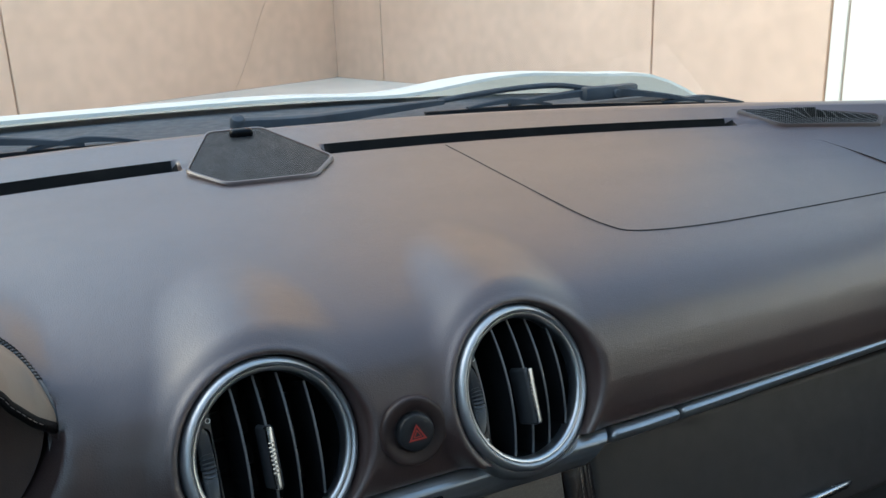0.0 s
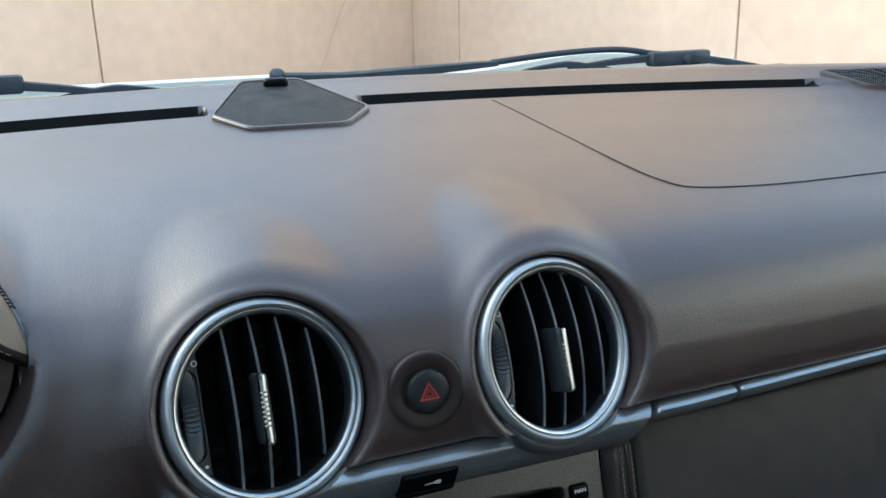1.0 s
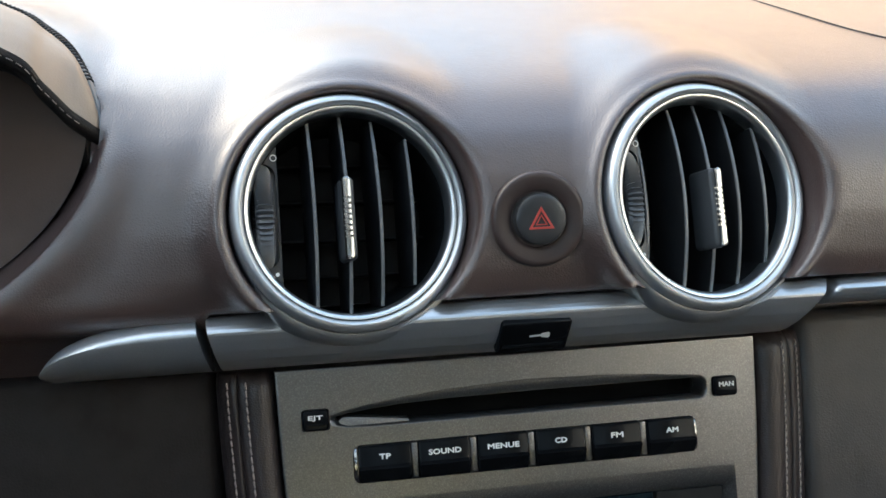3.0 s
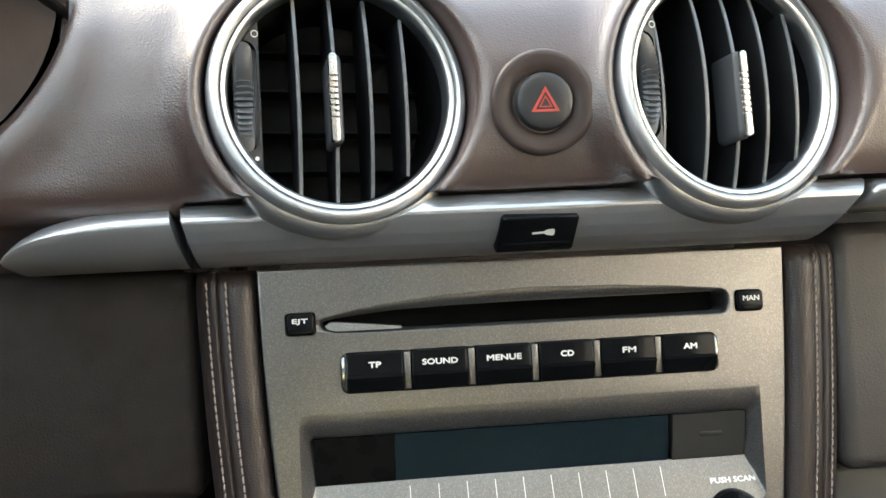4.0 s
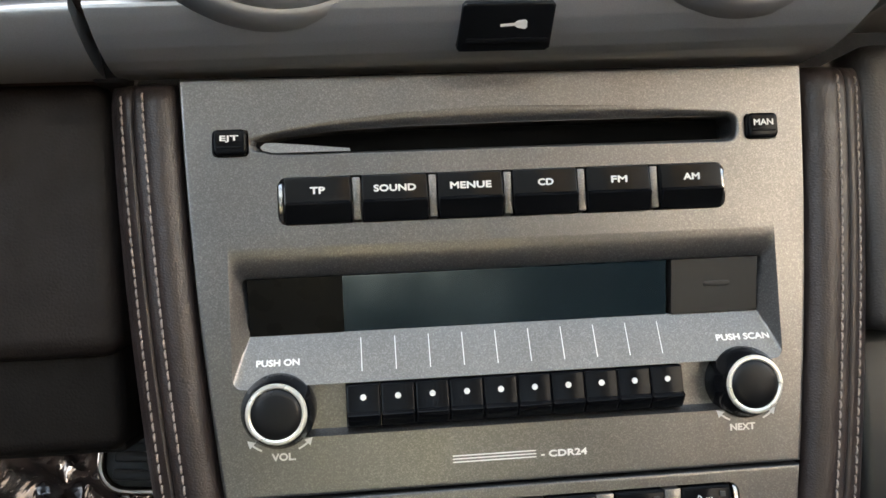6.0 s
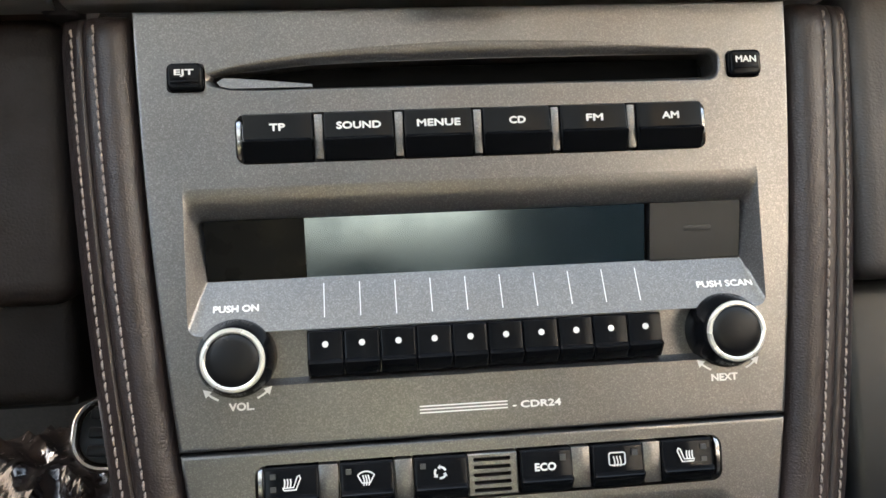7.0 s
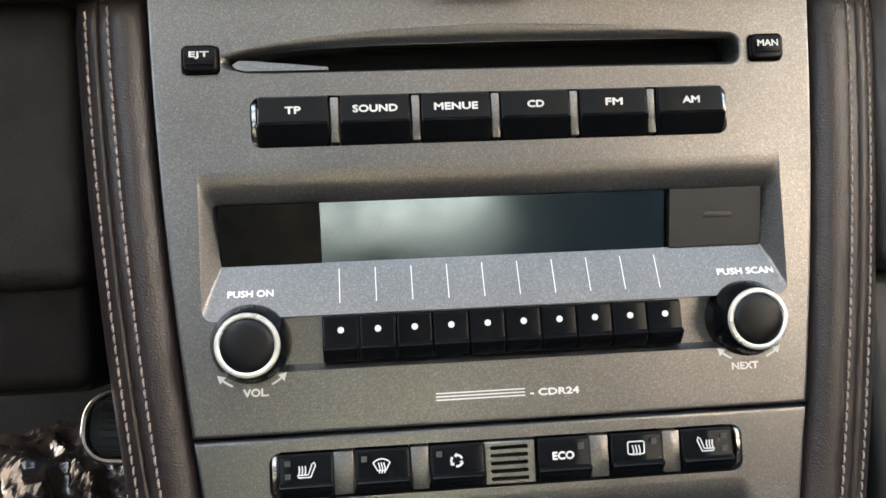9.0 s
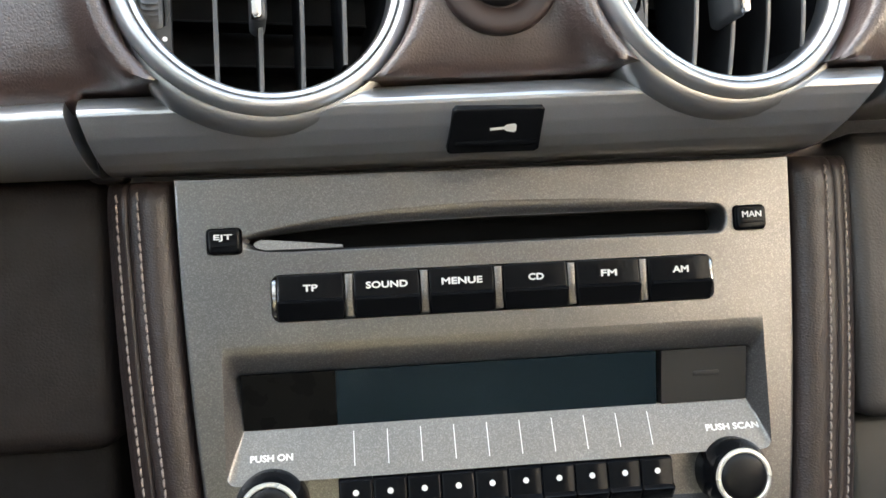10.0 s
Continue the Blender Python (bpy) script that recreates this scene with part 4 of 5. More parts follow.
for i, (text, tw) in enumerate(names):
    x0 = -6.50 + 2.226 * i
    k = part("key", push_key(x0, x0 + 1.92, -2.49, -1.15, -1.97), GLOSS, radio, "glossy black key with white lettering")
    part("lettering", letters(text, x0 + 0.96, -1.555, tw, 0.185, -0.042), WHITE, k)
    if i < 5:
        part("divider", box(x0 + 1.96, x0 + 2.19, 0.12, 0.84, -2.44, -1.19, 0.03, 2), SILVER, radio)
for s in (-1, 1):
    part("end_cap", loft([[(s * (6.56 + d), y, z) for y, z in ((0.84, -2.42), (0.3, -2.40), (0.16, -2.2), (0.12, -1.82), (0.16, -1.4), (0.3, -1.22), (0.84, -1.2))] for d in (0, 0.1)]), CHROME, radio)
# display
def leaning(x0, x1, proud=0.0):
    """A plate behind the display opening, which leans forward at the top."""
    front = ((0.50 - proud, -4.03), (0.80 - proud, -5.68))
    return loft([[(x, y, z) for y, z in (*front, (1.10, -5.68), (1.10, -4.03))] for x in (x0, x1)])


part("display_blank", leaning(-7.71, -4.97), BLANK, radio, "matt black blank beside the display")
part("display", leaning(-4.96, 4.84, -0.02), LCD, radio, "unlit liquid crystal display")
part("display_blank", leaning(5.00, 7.71, 0.03), GREY_BLANK, radio, "dull grey blank with a faint mark")
part("display_mark", moved(slab(rounded(-0.42, 0.42, -0.08, 0.08, 0.07), -0.012, 0.05, 0.012, 2), Matrix.Translation((6.42, 0.60, -4.80)) @ pose(0, 0, 0, 10.3)), GREY_BLANK, radio)
part("display_back", box(-7.80, 7.80, 1.11, 1.3, -5.75, -3.90), DEEP, radio)
for i in range(10):
    x = -4.50 + 1.0 * i
    # hairline ticks printed on the ledge under the display
    part("tick", loft([[(x - 0.013, y, z), (x + 0.013, y, z), (x + 0.013, y + 0.04, z), (x - 0.013, y + 0.04, z)] for y, z in ((0.731, -5.87), (0.654, -6.05), (0.570, -6.25), (0.512, -6.38), (0.432, -6.57), (0.322, -6.82))]), WHITE, radio)
    k = part("preset_key", push_key(x - 0.497, x + 0.487, -8.42, -7.18, -8.05, 0.08, 0.6), GLOSS, radio, "narrow glossy black preset key")
    part("dot", disc(x, -7.55, 0.088, 0.048, 0.12), WHITE, k)
for text, x, wide in (("PUSH ON", -6.91, 1.22), ("PUSH SCAN", 7.08, 1.66)):
    part("lettering", moved(letters(text, 0, 0, wide, 0.19, 0), Matrix.Translation((x, 0.470, -6.46)) @ pose(0, 0, 0, -23)), WHITE, radio)
part("lettering", letters("VOL.", -6.82, -9.11, 0.66, 0.20, FACE_Y - 0.005), WHITE, radio)
part("lettering", letters("NEXT", 6.78, -9.13, 0.76, 0.19, FACE_Y - 0.005), WHITE, radio)
part("lettering", letters("- CDR24", 1.29, -9.53, 1.36, 0.18, FACE_Y - 0.005), WHITE, radio)
for z in (-9.56, -9.47, -9.38):
    part("maker_mark", box(-2.0, 0.46, FACE_Y - 0.01, FACE_Y + 0.02, z - 0.055, z - 0.02), WHITE, radio, "plain white bars of the maker's mark")
for cx in (-6.91, 6.91):
    arrows = []
    for s in (-1, 1):
        pts = [(cx + 1.22 * math.sin(radians(s * a)), -7.80 - 1.22 * math.cos(radians(a))) for a in span(25, 39, 6)]
        arrows.append(strokes([pts], 0.055, FACE_Y))
        a = radians(s * 46)
        tip = Vector((cx + 1.22 * math.sin(radians(s * 49)), -7.80 - 1.22 * math.cos(radians(49))))
        back = Vector(pts[-1])
        d = (tip - back).normalized()
        nrm = Vector((-d.y, d.x)) * 0.12
        head = [(tip.x, tip.y), (back.x - nrm.x, back.y - nrm.y), (back.x + nrm.x, back.y + nrm.y)]
        arrows.append(slab(head, FACE_Y - 0.012, FACE_Y + 0.01))
    part("arrow_print", merge(*arrows), WHITE, radio)
    kn = part("knob", moved(lathe([(1.06, 0.6), (1.06, 0.10), (1.03, -0.02), (0.93, -0.30), (0.88, -0.46), (0.855, -0.50), (0.72, -0.50), (0.02, -0.46)], 72), Matrix.Translation((cx, 0, -7.80))), GLOSS, radio, "round black knob with a pale metal ring")
    part("metal_ring", moved(lathe([(0.70, -0.48), (0.71, -0.545), (0.755, -0.575), (0.82, -0.565), (0.855, -0.52), (0.86, -0.44), (0.70, -0.44), (0.70, -0.48)], 72), Matrix.Translation((cx, 0, -7.80))), PALE_RING, kn, "pale metal ring")
    part("cap", moved(lathe([(0.705, -0.40), (0.70, -0.51), (0.65, -0.565), (0.52, -0.60), (0.36, -0.625), (0.18, -0.638), (0.01, -0.642)], 56), Matrix.Translation((cx, 0, -7.80))), CAP, kn, "slightly domed black cap")

# ---- climate control panel ------------------------------------------------------------------------
climate = thing("climate_panel", "silver climate control panel with black rocker keys", "control panel", at=(0, 0.6, -14))
plate = slab(console_plate(-19.0, -10.36), FACE_Y + 0.02, 1.6, 0.10, 3)
cut = [frustum([(0.0, 6.58, -12.06, -10.72, 0.34), (0.85, 6.48, -11.98, -10.78, 0.3)]),
       frustum([(0.0, 6.95, -17.9, -12.12, 0.6)] + [(FACE_Y + 0.02 + 0.30 * d ** 2 - (0.001 if d == 0 else 0), 6.85 - 0.34 * d, -17.8 + 0.4 * d, -12.22 - d, 0.55 - 0.25 * d) for d in (0, 0.2, 0.35, 0.5, 0.65, 0.8, 0.9)] + [(1.1, 6.52, -17.4, -13.14, 0.25)])]
flat_front(part("faceplate", carve(plate, cut), SILVER, climate, "silver-painted faceplate", sharp=30))
part("display", box(-6.5, 6.5, 0.60, 1.2, -17.3, -13.15, 0.05, 1), LCD, climate, "unlit display below the keys")
part("key", box(4.88, 6.44, 0.46, 0.9, -14.3, -13.19, 0.06, 2), GLOSS, climate, "glossy black climate key")
for i, x0 in enumerate((-6.30, -4.26, -2.24, 0.70, 2.74, 4.74)):
    k = part("key", push_key(x0, x0 + 1.46, -11.97, -10.80, -11.62), GLOSS, climate, "glossy black climate key")
    cx, cz, y = x0 + 0.70, -11.20, -0.058
    w = 0.036
    if i == 0 or i == 5:
        s = 1 if i == 0 else -1
        seat = [[(cx + s * a, cz + b) for a, b in ((-0.16, -0.18), (-0.20, -0.12), (0.10, -0.11), (0.20, 0.16), (0.26, 0.20), (0.29, 0.12), (0.16, -0.18), (-0.16, -0.18))]]
        seat += [[(cx + s * (a + 0.02 * math.sin(q * 12)), cz - 0.10 + q) for q in span(0, 0.22, 7)] for a in (-0.15, -0.07, 0.01)]
        part("sign", strokes(seat, w, y), WHITE, k, "white heated seat sign")
        for dz in (0.195, -0.145):
            part("lamp_lens", box(x0 + (0.18 if s > 0 else 1.10), x0 + (0.33 if s > 0 else 1.26), y - 0.008, y + 0.05, cz + dz - 0.07, cz + dz + 0.07), GREY_PRINT, k)
    elif i == 1:
        arc1 = [(cx + 0.30 * math.sin(radians(a)) * 1.0, cz - 0.12 + 0.30 * math.cos(radians(a))) for a in span(-48, 48, 9)]
        fan = [arc1 + [(cx + 0.11, cz - 0.13), (cx - 0.11, cz - 0.13), arc1[0]]]
        fan += [[(cx + a + 0.02 * math.sin(q * 14), cz - 0.20 + q) for q in span(0, 0.28, 8)] for a in (-0.07, 0.0, 0.07)]
        part("sign", strokes(fan, w, y), WHITE, k, "white windscreen demist sign")
    elif i == 2:
        loops = [[(cx + 0.15 * math.cos(radians(a)), cz + 0.15 * math.sin(radians(a))) for a in span(s0, s0 + 78, 7)] for s0 in (20, 140, 260)]
        heads = [slab([(cx + 0.15 * math.cos(radians(a + 22)), cz + 0.15 * math.sin(radians(a + 22))), (cx + 0.08 * math.cos(radians(a - 8)), cz + 0.08 * math.sin(radians(a - 8))), (cx + 0.22 * math.cos(radians(a - 8)), cz + 0.22 * math.sin(radians(a - 8)))], y - 0.012, y + 0.01) for a in (98, 218, 338)]
        part("sign", merge(strokes(loops, 0.06, y), *heads), WHITE, k, "white recirculation sign")
    elif i == 3:
        part("lettering", letters("ECO", cx - 0.02, cz - 0.05, 0.58, 0.20, y), WHITE, k)
    else:
        frame_ = [rounded(cx - 0.26, cx + 0.20, cz - 0.14, cz + 0.20, 0.06, 4)]
        frame_[0].append(frame_[0][0])
        frame_ += [[(cx - 0.03 + a + 0.02 * math.sin(q * 14), cz - 0.18 + q) for q in span(0, 0.28, 8)] for a in (-0.09, 0.0, 0.09)]
        part("sign", strokes(frame_, w, y), WHITE, k, "white rear window heating sign")
    if i in (1, 2):
        part("lamp_lens", box(x0 + 0.16, x0 + 0.31, y - 0.008, y + 0.05, cz + 0.12, cz + 0.26), GREY_PRINT, k)
    if i in (3, 4):
        part("lamp_lens", box(x0 + 1.10, x0 + 1.26, y - 0.008, y + 0.05, cz + 0.09, cz + 0.26), GREY_PRINT, k)
for x0, x1 in ((-4.84, -4.31), (-2.76, -2.29), (2.16, 2.68), (4.22, 4.71)):
    part("divider", box(x0, x1, 0.10, 0.84, -11.93, -10.80, 0.03, 2), SILVER, climate)
for s in (-1, 1):
    part("end_cap", loft([[(s * (6.36 + d), y, z) for y, z in ((0.84, -11.9), (0.3, -11.9), (0.16, -11.7), (0.12, -11.35), (0.16, -11.0), (0.3, -10.82), (0.84, -10.8))] for d in (0, 0.1)]), CHROME, climate)
grate = carve(box(-0.76, 0.63, 0.10, 0.60, -11.95, -10.80, 0.03, 1), [moved(slab(rounded(-0.60, 0.44, z - 0.055, z + 0.055, 0.05, 3), -0.2, 0.9), Matrix.Translation((0, 0, 0))) for z in span(-11.80, -10.96, 5)])
part("sensor_grille", grate, SILVER, climate, "small slotted sensor grille")
part("grille_back", box(-0.74, 0.61, 0.5, 0.8, -11.9, -10.85), DEEP, climate)

# ---- console bolsters with stitching ----------------------------------------------------------------
BOLSTER = [(0.0, 2.4), (0.0, 0.80), (0.05, 0.48), (0.18, 0.24), (0.40, 0.09), (0.65, 0.05), (0.88, 0.10), (0.98, 0.16), (1.05, 0.21), (1.12, 0.22), (1.24, 0.24), (1.33, 0.29), (1.38, 0.37), (1.42, 0.47), (1.46, 0.42),
           (1.53, 0.40), (1.64, 0.44), (1.73, 0.52), (1.80, 0.57), (1.88, 0.60), (2.05, 0.74), (2.22, 0.98), (2.32, 1.3), (2.34, 2.4)]


def bolster(side):
    ob = thing("console_bolster", "brown leather console bolster with twin rows of pale stitching", "console bolster", at=(side * 10.3, 0.5, -8), group="bolsters beside the radio")
    rings = []
    wide = 0.93 if side < 0 else 1.07
    for z in [1.86, 1.84, 1.78, 1.66, 1.4, 1.1, 0.8] + span(0.4, -19, 40):
        k = math.sqrt(max(0.0, 1 - max(0, (z - 0.85) / 1.02) ** 2.5))
        rings.append([(side * (half_width(z) + 0.06 + u * wide * (0.9 + 0.1 * k) + 0.1 * (1 - k)), y if y > 1.25 else 1.2 - (1.2 - y) * (0.25 + 0.75 * k) + 0.012 * math.sin(z * 7 + u * 5), z) for u, y in BOLSTER])
    part("cover", loft(rings), SMOOTH_LEATHER, ob)
    # one stitch, shared by all
    st = tube([(0, 0.03, 0.13), (side * 0.012, -0.02, 0.08), (0, -0.035, 0.0), (-side * 0.012, -0.02, -0.08), (0, 0.03, -0.13)], [0.022, 0.034, 0.036, 0.034, 0.022], 6)
    first = part("stitch", st, THREAD, None)
    mesh = first.data
    bpy.data.objects.remove(first)
    for u, y in ((1.05, 0.195), (1.80, 0.555)):
        z = 1.35
        while z > -14.2:
            o = new("stitch", mesh)
            o.parent = ob
            x = side * (half_width(z) + 0.06 + u * wide)
            slope = (half_width(z - 0.5) - half_width(z + 0.5)) * side
            o.matrix_local = Matrix.Translation((Vector((x, y + 0.16 * max(0, z - 0.9) ** 2, z)) - BASE[ob]) * 0.01) @ Matrix.Rotation(math.atan(slope) + side * 0.05 + random.uniform(-0.05, 0.05), 4, "Y")
            z -= 0.295
    return ob


bolster(-1)
bolster(1)

# console behind the radio, and the padded panel over the driver's knees
console = thing("centre_console", "black centre console carrying radio and climate panel", "console", at=(0, 1.6, -8))
part("frame", slab([(9.5, 1.72), (9.45, -3), (9.0, -10), (7.9, -19), (-7.9, -19), (-9.0, -10), (-9.45, -3), (-9.5, 1.72)], 1.36, 2.6), DEEP, console)
part("tunnel", loft([[(x, y, z) for y, z in ((2.4, 1.2), (30, 6), (45, -20), (2.4, -24))] for x in (-9.2, 9.2)]), CARPET, console, "black carpeted tunnel")

under_dash = thing("under_dash_panel", "dark brown padded panel below the dash", "knee pad", at=(-30, 5, -3))
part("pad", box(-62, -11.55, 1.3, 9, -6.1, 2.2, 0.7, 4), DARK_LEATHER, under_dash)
# darker colour paints the pad's fall into shade towards the bottom
part("lower_pad", box(-61.8, -11.7, 1.9, 8.8, -8.95, -5.2, 0.5, 4), LOWER_PAD, under_dash, "set-back lower band with the shade there put into its colour")
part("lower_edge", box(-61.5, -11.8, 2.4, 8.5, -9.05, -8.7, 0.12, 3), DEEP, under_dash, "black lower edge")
glove = thing("glovebox", "dark grained glovebox lid with a metal handle bar", "glovebox", at=(36, 4, -3))
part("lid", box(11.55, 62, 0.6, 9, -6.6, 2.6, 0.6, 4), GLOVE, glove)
part("handle", tube([(20.0, 0.5, -5.25), (24, 0.2, -5.25), (28, 0.2, -5.22), (30.6, 0.25, -5.2), (31.4, 0.45, -5.2)], [0.3, 0.3, 0.3, 0.27, 0.15], 10), CHROME, glove, "slim metal handle bar")
part("lower_face", box(11.75, 62, 2.4, 9, -15, -6.6, 0.5, 3), SATIN, glove)

def film(x0, x1):
    def f(u, v):
        x, y = x0 + (x1 - x0) * u, 2 + 56 * v
        k = min(1.0, (y - 2) / 27)
        z = -36 + 8.0 * k * k * (3 - 2 * k) - 0.42 * max(0, y - 29)
        p = Vector((x * 0.13 + y * 0.06, y * 0.06 - x * 0.03, 0))
        ridge = abs(noise.noise(p * 1.0)) + 0.5 * abs(noise.noise(p * 2.3 + Vector((7, 3, 0)))) + 0.14 * abs(noise.noise(p * 5.1))
        return (x, y, z + 3.4 * (0.7 - 1.6 * ridge))
    return grid_sheet(f, span(0, 1, 150), span(0, 1, 150))


lone("floor_film", film(-62, -9.5), FOIL, "crinkled dark plastic film over the footwell carpet", "floor cover", at=(-30, 20, -44), m=CAR, sharp=60)
lone("floor_film", film(9.5, 62), FOIL, "crinkled dark plastic film over the footwell carpet", "floor cover", at=(30, 20, -44), m=CAR, sharp=60)

pedal = thing("pedal", "polished metal accelerator pedal with rubber ribs", "pedal", at=(-17.3, 20, -21), m=CAR)
ped = Matrix.Translation((-16.8, 20.0, -20.15)) @ pose(0, 0, 0, -28, 6, 0)
part("plate", moved(slab(rounded(-2.75, 2.75, -2.3, 1.4, 1.5, 8), 0.05, 0.5, 0.2, 3), ped), STEEL, pedal)
outline = rounded(-2.75, 2.75, -2.3, 1.4, 1.5, 8)
outline = outline + outline[:1]
bead = []
for i, (x, z) in enumerate(outline):
    (xa, za), (xb, zb) = outline[max(i - 1, 0)], outline[min(i + 1, len(outline) - 1)]
    d = Vector((xb - xa, 0, zb - za)).normalized()
    side = Vector((d.z, 0, -d.x))
    bead.append([Vector((x, 0, z)) + side * 0.24 * math.cos(k * math.pi / 5) + Vector((0, 0.30 * math.sin(k * math.pi / 5), 0)) for k in range(10)])
part("rim", moved(loft(bead, cap=False), ped), STEEL, pedal, "polished metal rim")
part("pad", moved(slab(rounded(-2.5, 2.5, -2.05, 1.15, 1.3, 8), -0.12, 0.2, 0.1, 2), ped), SATIN, pedal, "dark rubber pad")
for z in (-1.4, -0.4, 0.6):
    part("rib", moved(box(-2.0, 2.0, -0.42, 0.0, z - 0.3, z + 0.3, 0.12, 2), ped), SATIN, pedal)
part("arm", moved(tube([(0, 0.6, 2), (0, 4, 8), (0, 12, 16), (0, 20, 22)], 0.8, 8), ped), DEEP, pedal)

# ---- instrument pod ------------------------------------------------------------------------------------
pod = thing("instrument_pod", "stitched leather hood of the instrument pod, edged with mesh piping", "instrument hood", at=(-24, 4, 12), m=CAR)
OUTER = [(-14.6, 2.2, 10.45), (-15.1, 3.2, 11.85), (-15.9, 4.4, 13.0), (-17.0, 5.6, 13.75), (-18.3, 6.6, 14.4), (-22, 8.0, 15.6), (-30, 9.4, 17.0), (-40, 9.0, 16.5), (-46, 6.2, 14)]
INNER = [(-14.62, 2.15, 10.4), (-15.0, 1.85, 10.8), (-15.4, 1.6, 11.22), (-16.0, 1.2, 12.1), (-16.9, 1.0, 13.15), (-20.5, 0.5, 14.6), (-30, -0.4, 15.9), (-40, -0.4, 15.4), (-46, 0.5, 13)]
oc, ic = curve_through(OUTER, 10), curve_through(INNER, 10)
rows = []
for a, b in zip(oc, ic):
    ring = []
    for k in range(9):
        u = k / 8
        p = a * (1 - u) + b * u
        swell = 0.55 * math.sin(math.pi * u) * min(1, np.linalg.norm(a - b) / 3)
        ring.append((p[0] + swell * 0.25, p[1] - swell * 0.1, p[2] + swell))
    rows.append(ring)
visor = loft([list(r) for r in rows], cap=False, closed=False)
part("hood", visor, TAN_LEATHER, pod, "tan leather hood", sharp=60)
under = []
for b in ic:
    under.append([(b[0], b[1] + 0.05, b[2]), (b[0] - 0.02, b[1] - 0.10, b[2] - 0.10), (b[0] - 0.10, b[1] - 0.10, b[2] - 0.30), (b[0] - 0.22, b[1] + 0.1, b[2] - 0.50), (b[0] - 0.5, b[1] + 1.5, b[2] - 0.8), (b[0] - 1.0, b[1] + 6.0, b[2] - 1.3)])
part("lower_hood", loft(under, cap=False, closed=False), DARK_LEATHER, pod, "dark stitched underside", sharp=60)
part("piping", tube([tuple(p) for p in oc], 0.15, 8), SLAT, pod, "black woven piping")
bead = part("piping_rib", tube([(0, -0.17, 0.05), (0.02, -0.08, 0.17), (0.04, 0.08, 0.17), (0.06, 0.17, 0.05)], 0.045, 5), SEAM, None)
bead_mesh = bead.data
bpy.data.objects.remove(bead)
walked = 0.0
for p, q in zip(curve_through(OUTER[1:7], 60), curve_through(OUTER[1:7], 60)[1:]):
    walked += float(np.linalg.norm(q - p))
    if walked > 0.17:
        walked = 0.0
        o = new("piping_rib", bead_mesh)
        o.parent = pod
        o.matrix_local = Matrix.Translation((Vector(p) - BASE[pod]) * 0.01) @ Vector(q - p).normalized().to_track_quat("X", "Z").to_matrix().to_4x4()
st = tube([(-0.10, 0, 0.0), (-0.05, -0.02, 0.0), (0.05, -0.02, 0), (0.10, 0, 0)], 0.016, 5)
first = part("stitch", st, THREAD, None)
stitch_mesh = first.data
bpy.data.objects.remove(first)
for back, drop in ((-0.13, -0.2),):
    path = [np.array((p[0] - 0.06, p[1] + back, p[2] + drop)) for p in curve_through(INNER[1:6], 40)]
    gone_ = 0.0
    for p, q in zip(path, path[1:]):
        gone_ += float(np.linalg.norm(q - p))
        if gone_ > 0.30:
            gone_ = 0.0
            d = Vector(q - p).normalized()
            o = new("stitch", stitch_mesh)
            o.parent = pod
            o.matrix_local = Matrix.Translation((Vector(p) - BASE[pod]) * 0.01) @ d.to_track_quat("X", "Z").to_matrix().to_4x4()
rim = [(-30 + 15.0 * math.cos(radians(a)), 11.0 + (8.35 if a < 360 else 2.6) * math.sin(radians(a))) for a in span(185, 430, 80)]
part("lining", loft([[(-30 + (x + 30) * f, y0 + (0.12 * (z - 11)), 11 + (z - 11) * f) for x, z in rim] for f, y0 in ((0.99, 2.5), (0.94, 2.75), (0.82, 3.4), (0.66, 4.6), (0.5, 6.6))], cap=False, closed=False), BOWL, pod, "dull brown lining round the dials", sharp=60)
part("housing", box(-45, -16.6, 7.5, 8.2, 3.5, 12.8, 0.2, 1), DEEP, pod, "black housing behind the dials")
part("dial_panel", moved(slab([(-30 + 11.6 * math.cos(2 * math.pi * k / 48), 10.0 + 5.8 * math.sin(2 * math.pi * k / 48)) for k in range(48)], 8.5, 9.5, 0.3, 2), Matrix.Translation((0, 0, 0))), SATIN, pod, "dark dial panel")

# ---- wipers on the cowl ----------------------------------------------------------------------------------
def bar(points, wide, tall):
    """A flat bar along points; wide and tall: half sizes at the start, middle and end."""
    pts = [tuple(p) for p in curve_through(points, 8)]
    n = len(pts) - 1
    rings = []
    for i, (x, y, z) in enumerate(pts):
        w, h = (float(np.interp(i / n, (0, 0.5, 1), s)) for s in (wide, tall))
        rings.append([(x, y - w, z - h), (x, y - w, z + 0.7 * h), (x, y - 0.7 * w, z + h), (x, y + 0.7 * w, z + h), (x, y + w, z + 0.7 * h), (x, y + w, z - h)])
    return loft(rings)


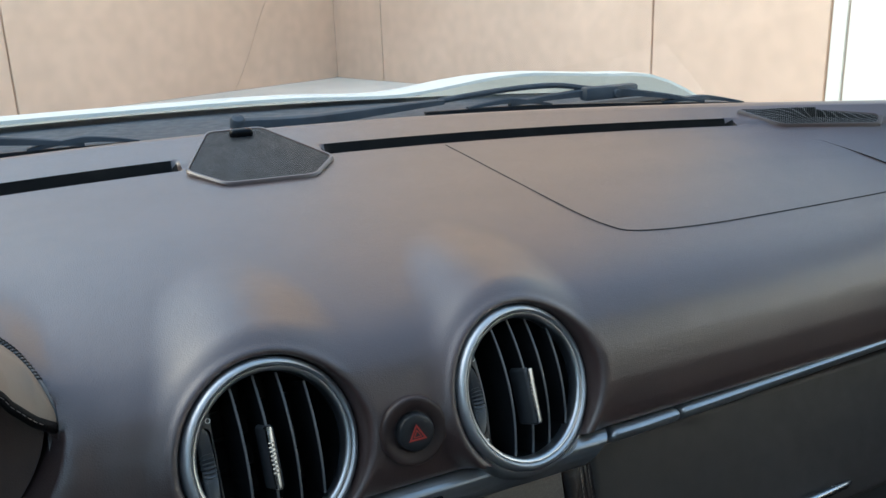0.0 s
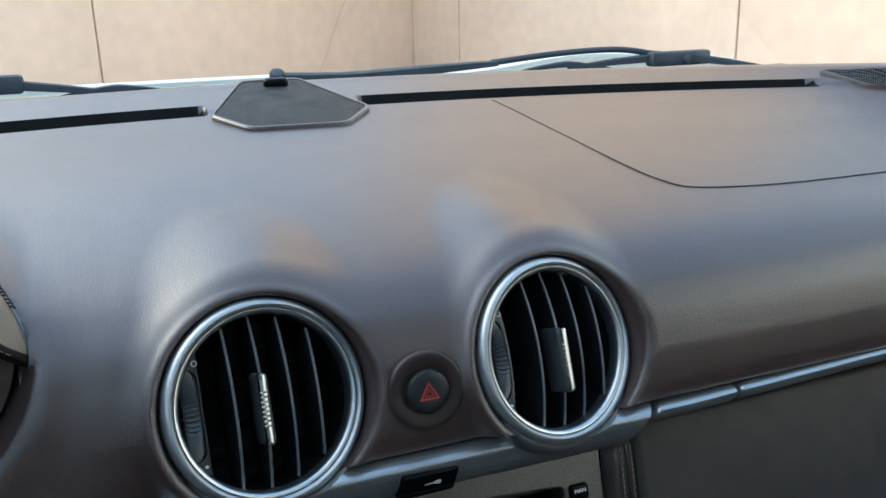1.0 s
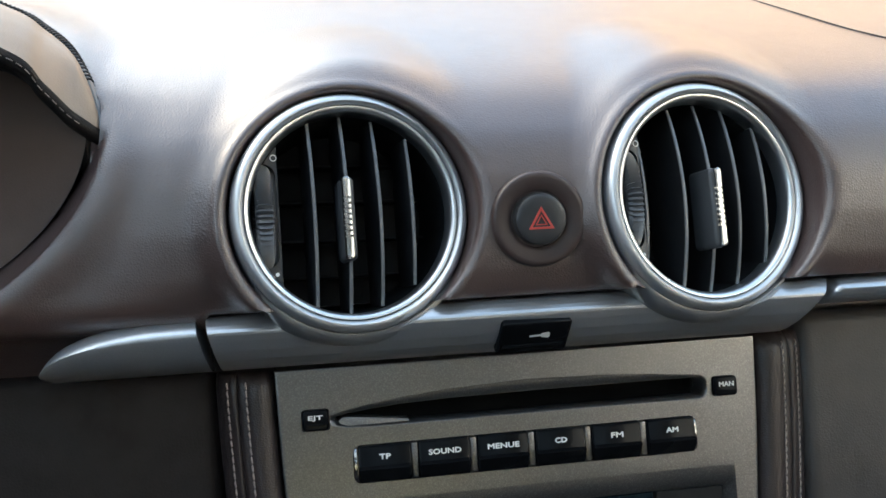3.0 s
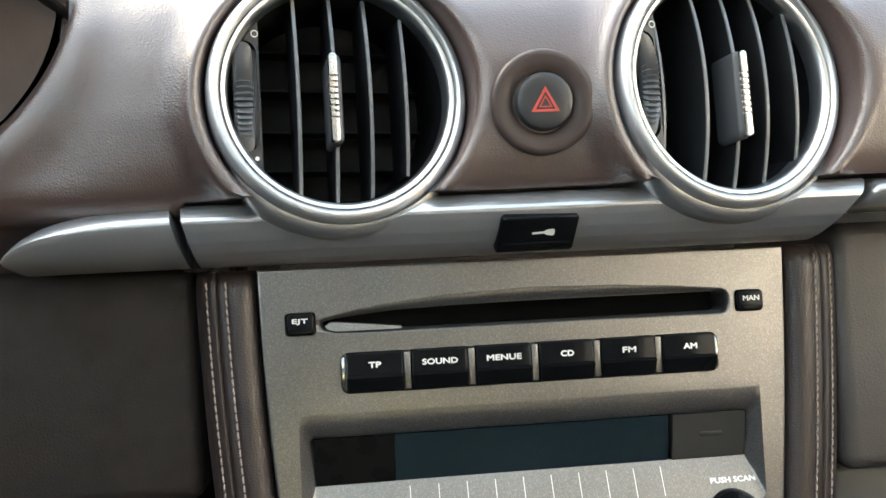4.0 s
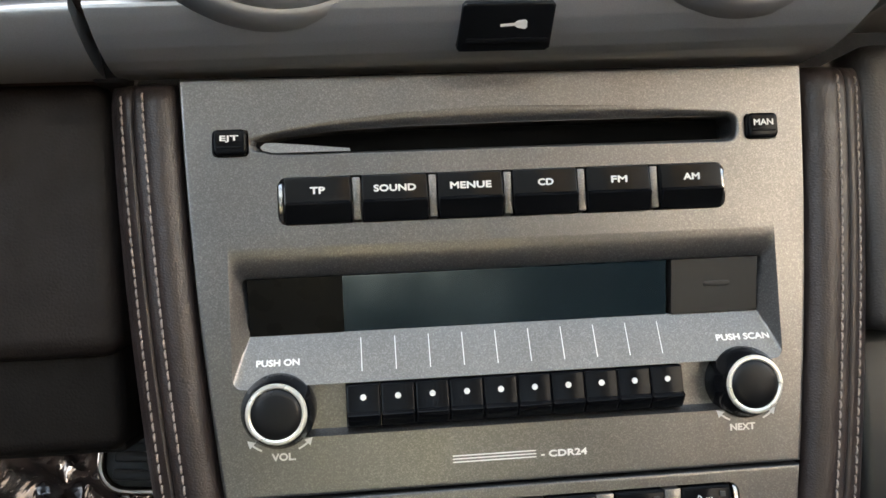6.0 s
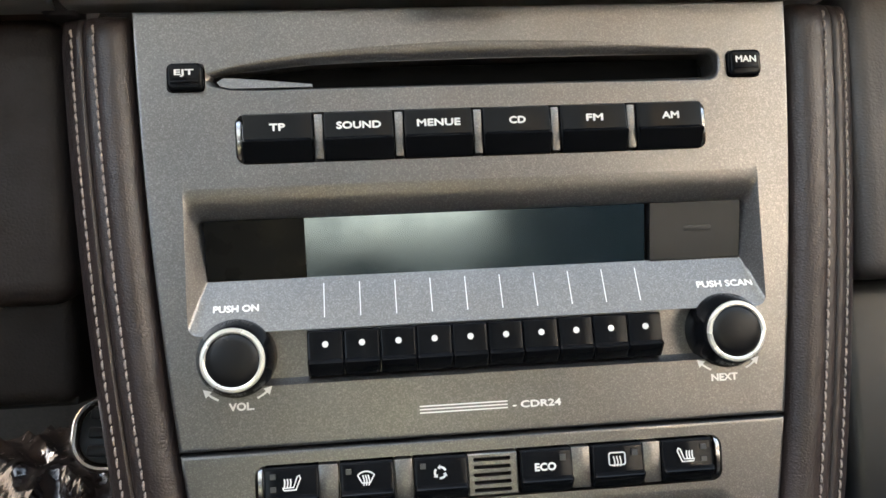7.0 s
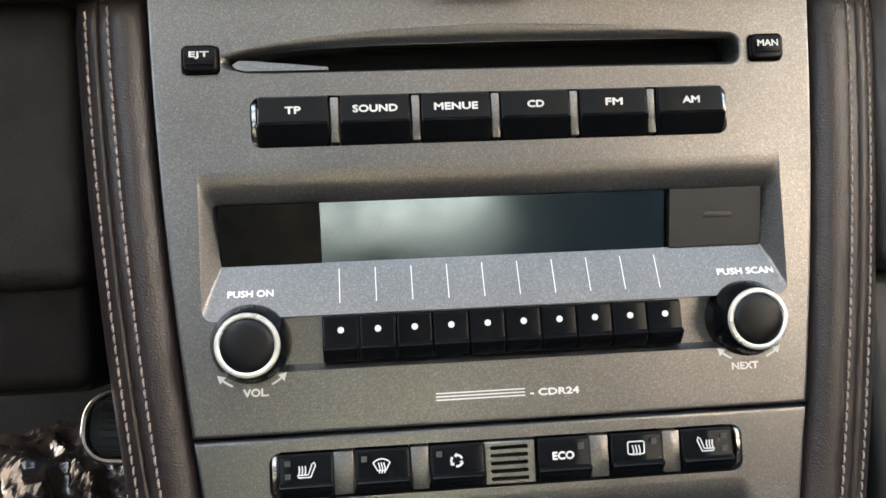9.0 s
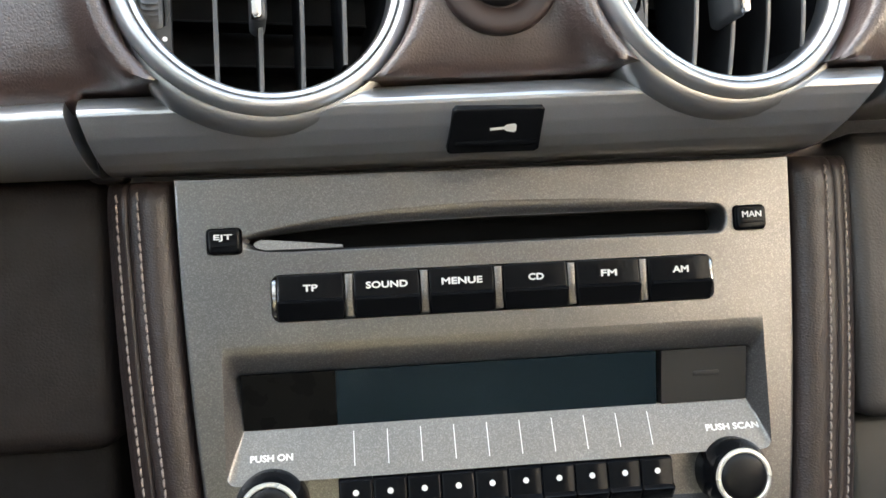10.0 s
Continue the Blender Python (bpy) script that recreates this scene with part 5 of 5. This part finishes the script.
def wiper(line, middle, half, ends, arm, rod, label):
    """line: the rubber's course; middle, half: centre and half length of the bow, ends: those of the rubber, all as x."""
    w = thing("wiper", label, "windscreen wiper", at=tuple(arm[0]), m=CAR, group="windscreen wipers")
    track = np.array(curve_through(line, 10))
    track = track[np.argsort(track[:, 0])]
    at = lambda x, dz=0.0: (x, float(np.interp(x, track[:, 0], track[:, 1])), float(np.interp(x, track[:, 0], track[:, 2])) + dz)
    pts = [at(x) for x in span(*ends, 40)]
    part("blade", loft([[(x, y - 0.10, z - 0.75), (x, y + 0.10, z - 0.75), (x, y + 0.16, z - 0.1), (x, y + 0.30, z + 0.1), (x, y - 0.30, z + 0.1), (x, y - 0.16, z - 0.1)] for x, y, z in pts]), RUBBER, w, "rubber wiper blade")
    rise = lambda s: 1.30 - 1.05 * abs(s) ** 1.4
    bow = [at(middle + half * s, rise(s)) for s in span(-1, 1, 9)]
    part("bow", bar(bow, (0.32, 0.55, 0.32), (0.16, 0.42, 0.16)), COWL, w, "pressed metal bow")
    for s in (-1, 1):
        c = middle + half * s
        part("claw", bar([at(c + half * 0.42 * q, 0.62 - 0.5 * abs(q) ** 1.5) for q in (-1, -0.5, 0, 0.5, 1)], (0.25, 0.4, 0.25), (0.12, 0.26, 0.12)), COWL, w, "small claw on the blade")
    part("bridge", box(middle - 3.0, middle + 3.4, at(middle)[1] - 0.75, at(middle)[1] + 0.6, at(middle)[2] + 0.55, at(middle)[2] + 1.85, 0.3, 2), COWL, w, "block that joins arm and bow")
    part("rivet", moved(lathe([(0.42, 0.3), (0.42, -0.05), (0.34, -0.16), (0.02, -0.2)], 20), Matrix.Translation(at(middle + 0.6, 1.1)) @ Matrix.Translation((0, -0.75, 0))), COWL, w)
    part("arm", bar(arm, (0.9, 0.8, 0.5), (0.50, 0.42, 0.22)), COWL, w, "flat wiper arm")
    part("rod", tube([tuple(p) for p in curve_through(rod, 8)], 0.27, 8), COWL, w, "bent rod of the arm")
    part("pivot_cap", moved(lathe([(0.62, 0.6), (0.62, -0.1), (0.5, -0.3), (0.02, -0.38)], 24), Matrix.Translation((arm[0][0], arm[0][1] - 0.6, arm[0][2] + 0.35)) @ pose(0, 0, 0, -60)), COWL, w, "round pivot cap")
    return w


wiper([(18, 36.2, 16.9), (28, 35.6, 16.75), (40, 34.0, 16.2), (52, 31.2, 15.5), (60, 28.6, 14.9), (66, 26.0, 14.2)], 38.2, 10.5, (19, 64),
      [(1.8, 36.6, 17.45), (8, 36.6, 17.25), (15.4, 36.6, 17.55), (21, 36.6, 17.75)], [(20.5, 36.6, 17.8), (27.4, 36.2, 18.35), (32.6, 35.5, 18.45), (36.2, 34.8, 17.95), (39.6, 34.2, 17.6)], "weathered black wiper parked along the cowl, arm bent upwards")
wiper([(-50, 31.6, 16.2), (-38, 34, 16.7), (-24, 35.6, 16.95), (-12, 36, 16.9), (0, 36, 16.7)], -19.5, 9.5, (-46, 1.0),
      [(-62, 33, 16.6), (-54, 34.5, 17.2), (-46, 35.5, 17.6), (-38, 36.2, 17.9)], [(-38.5, 36.2, 17.9), (-31, 36.4, 18.5), (-26, 36.2, 18.6), (-22, 35.9, 18.2), (-18.5, 35.7, 18.0)], "weathered black wiper parked along the cowl")
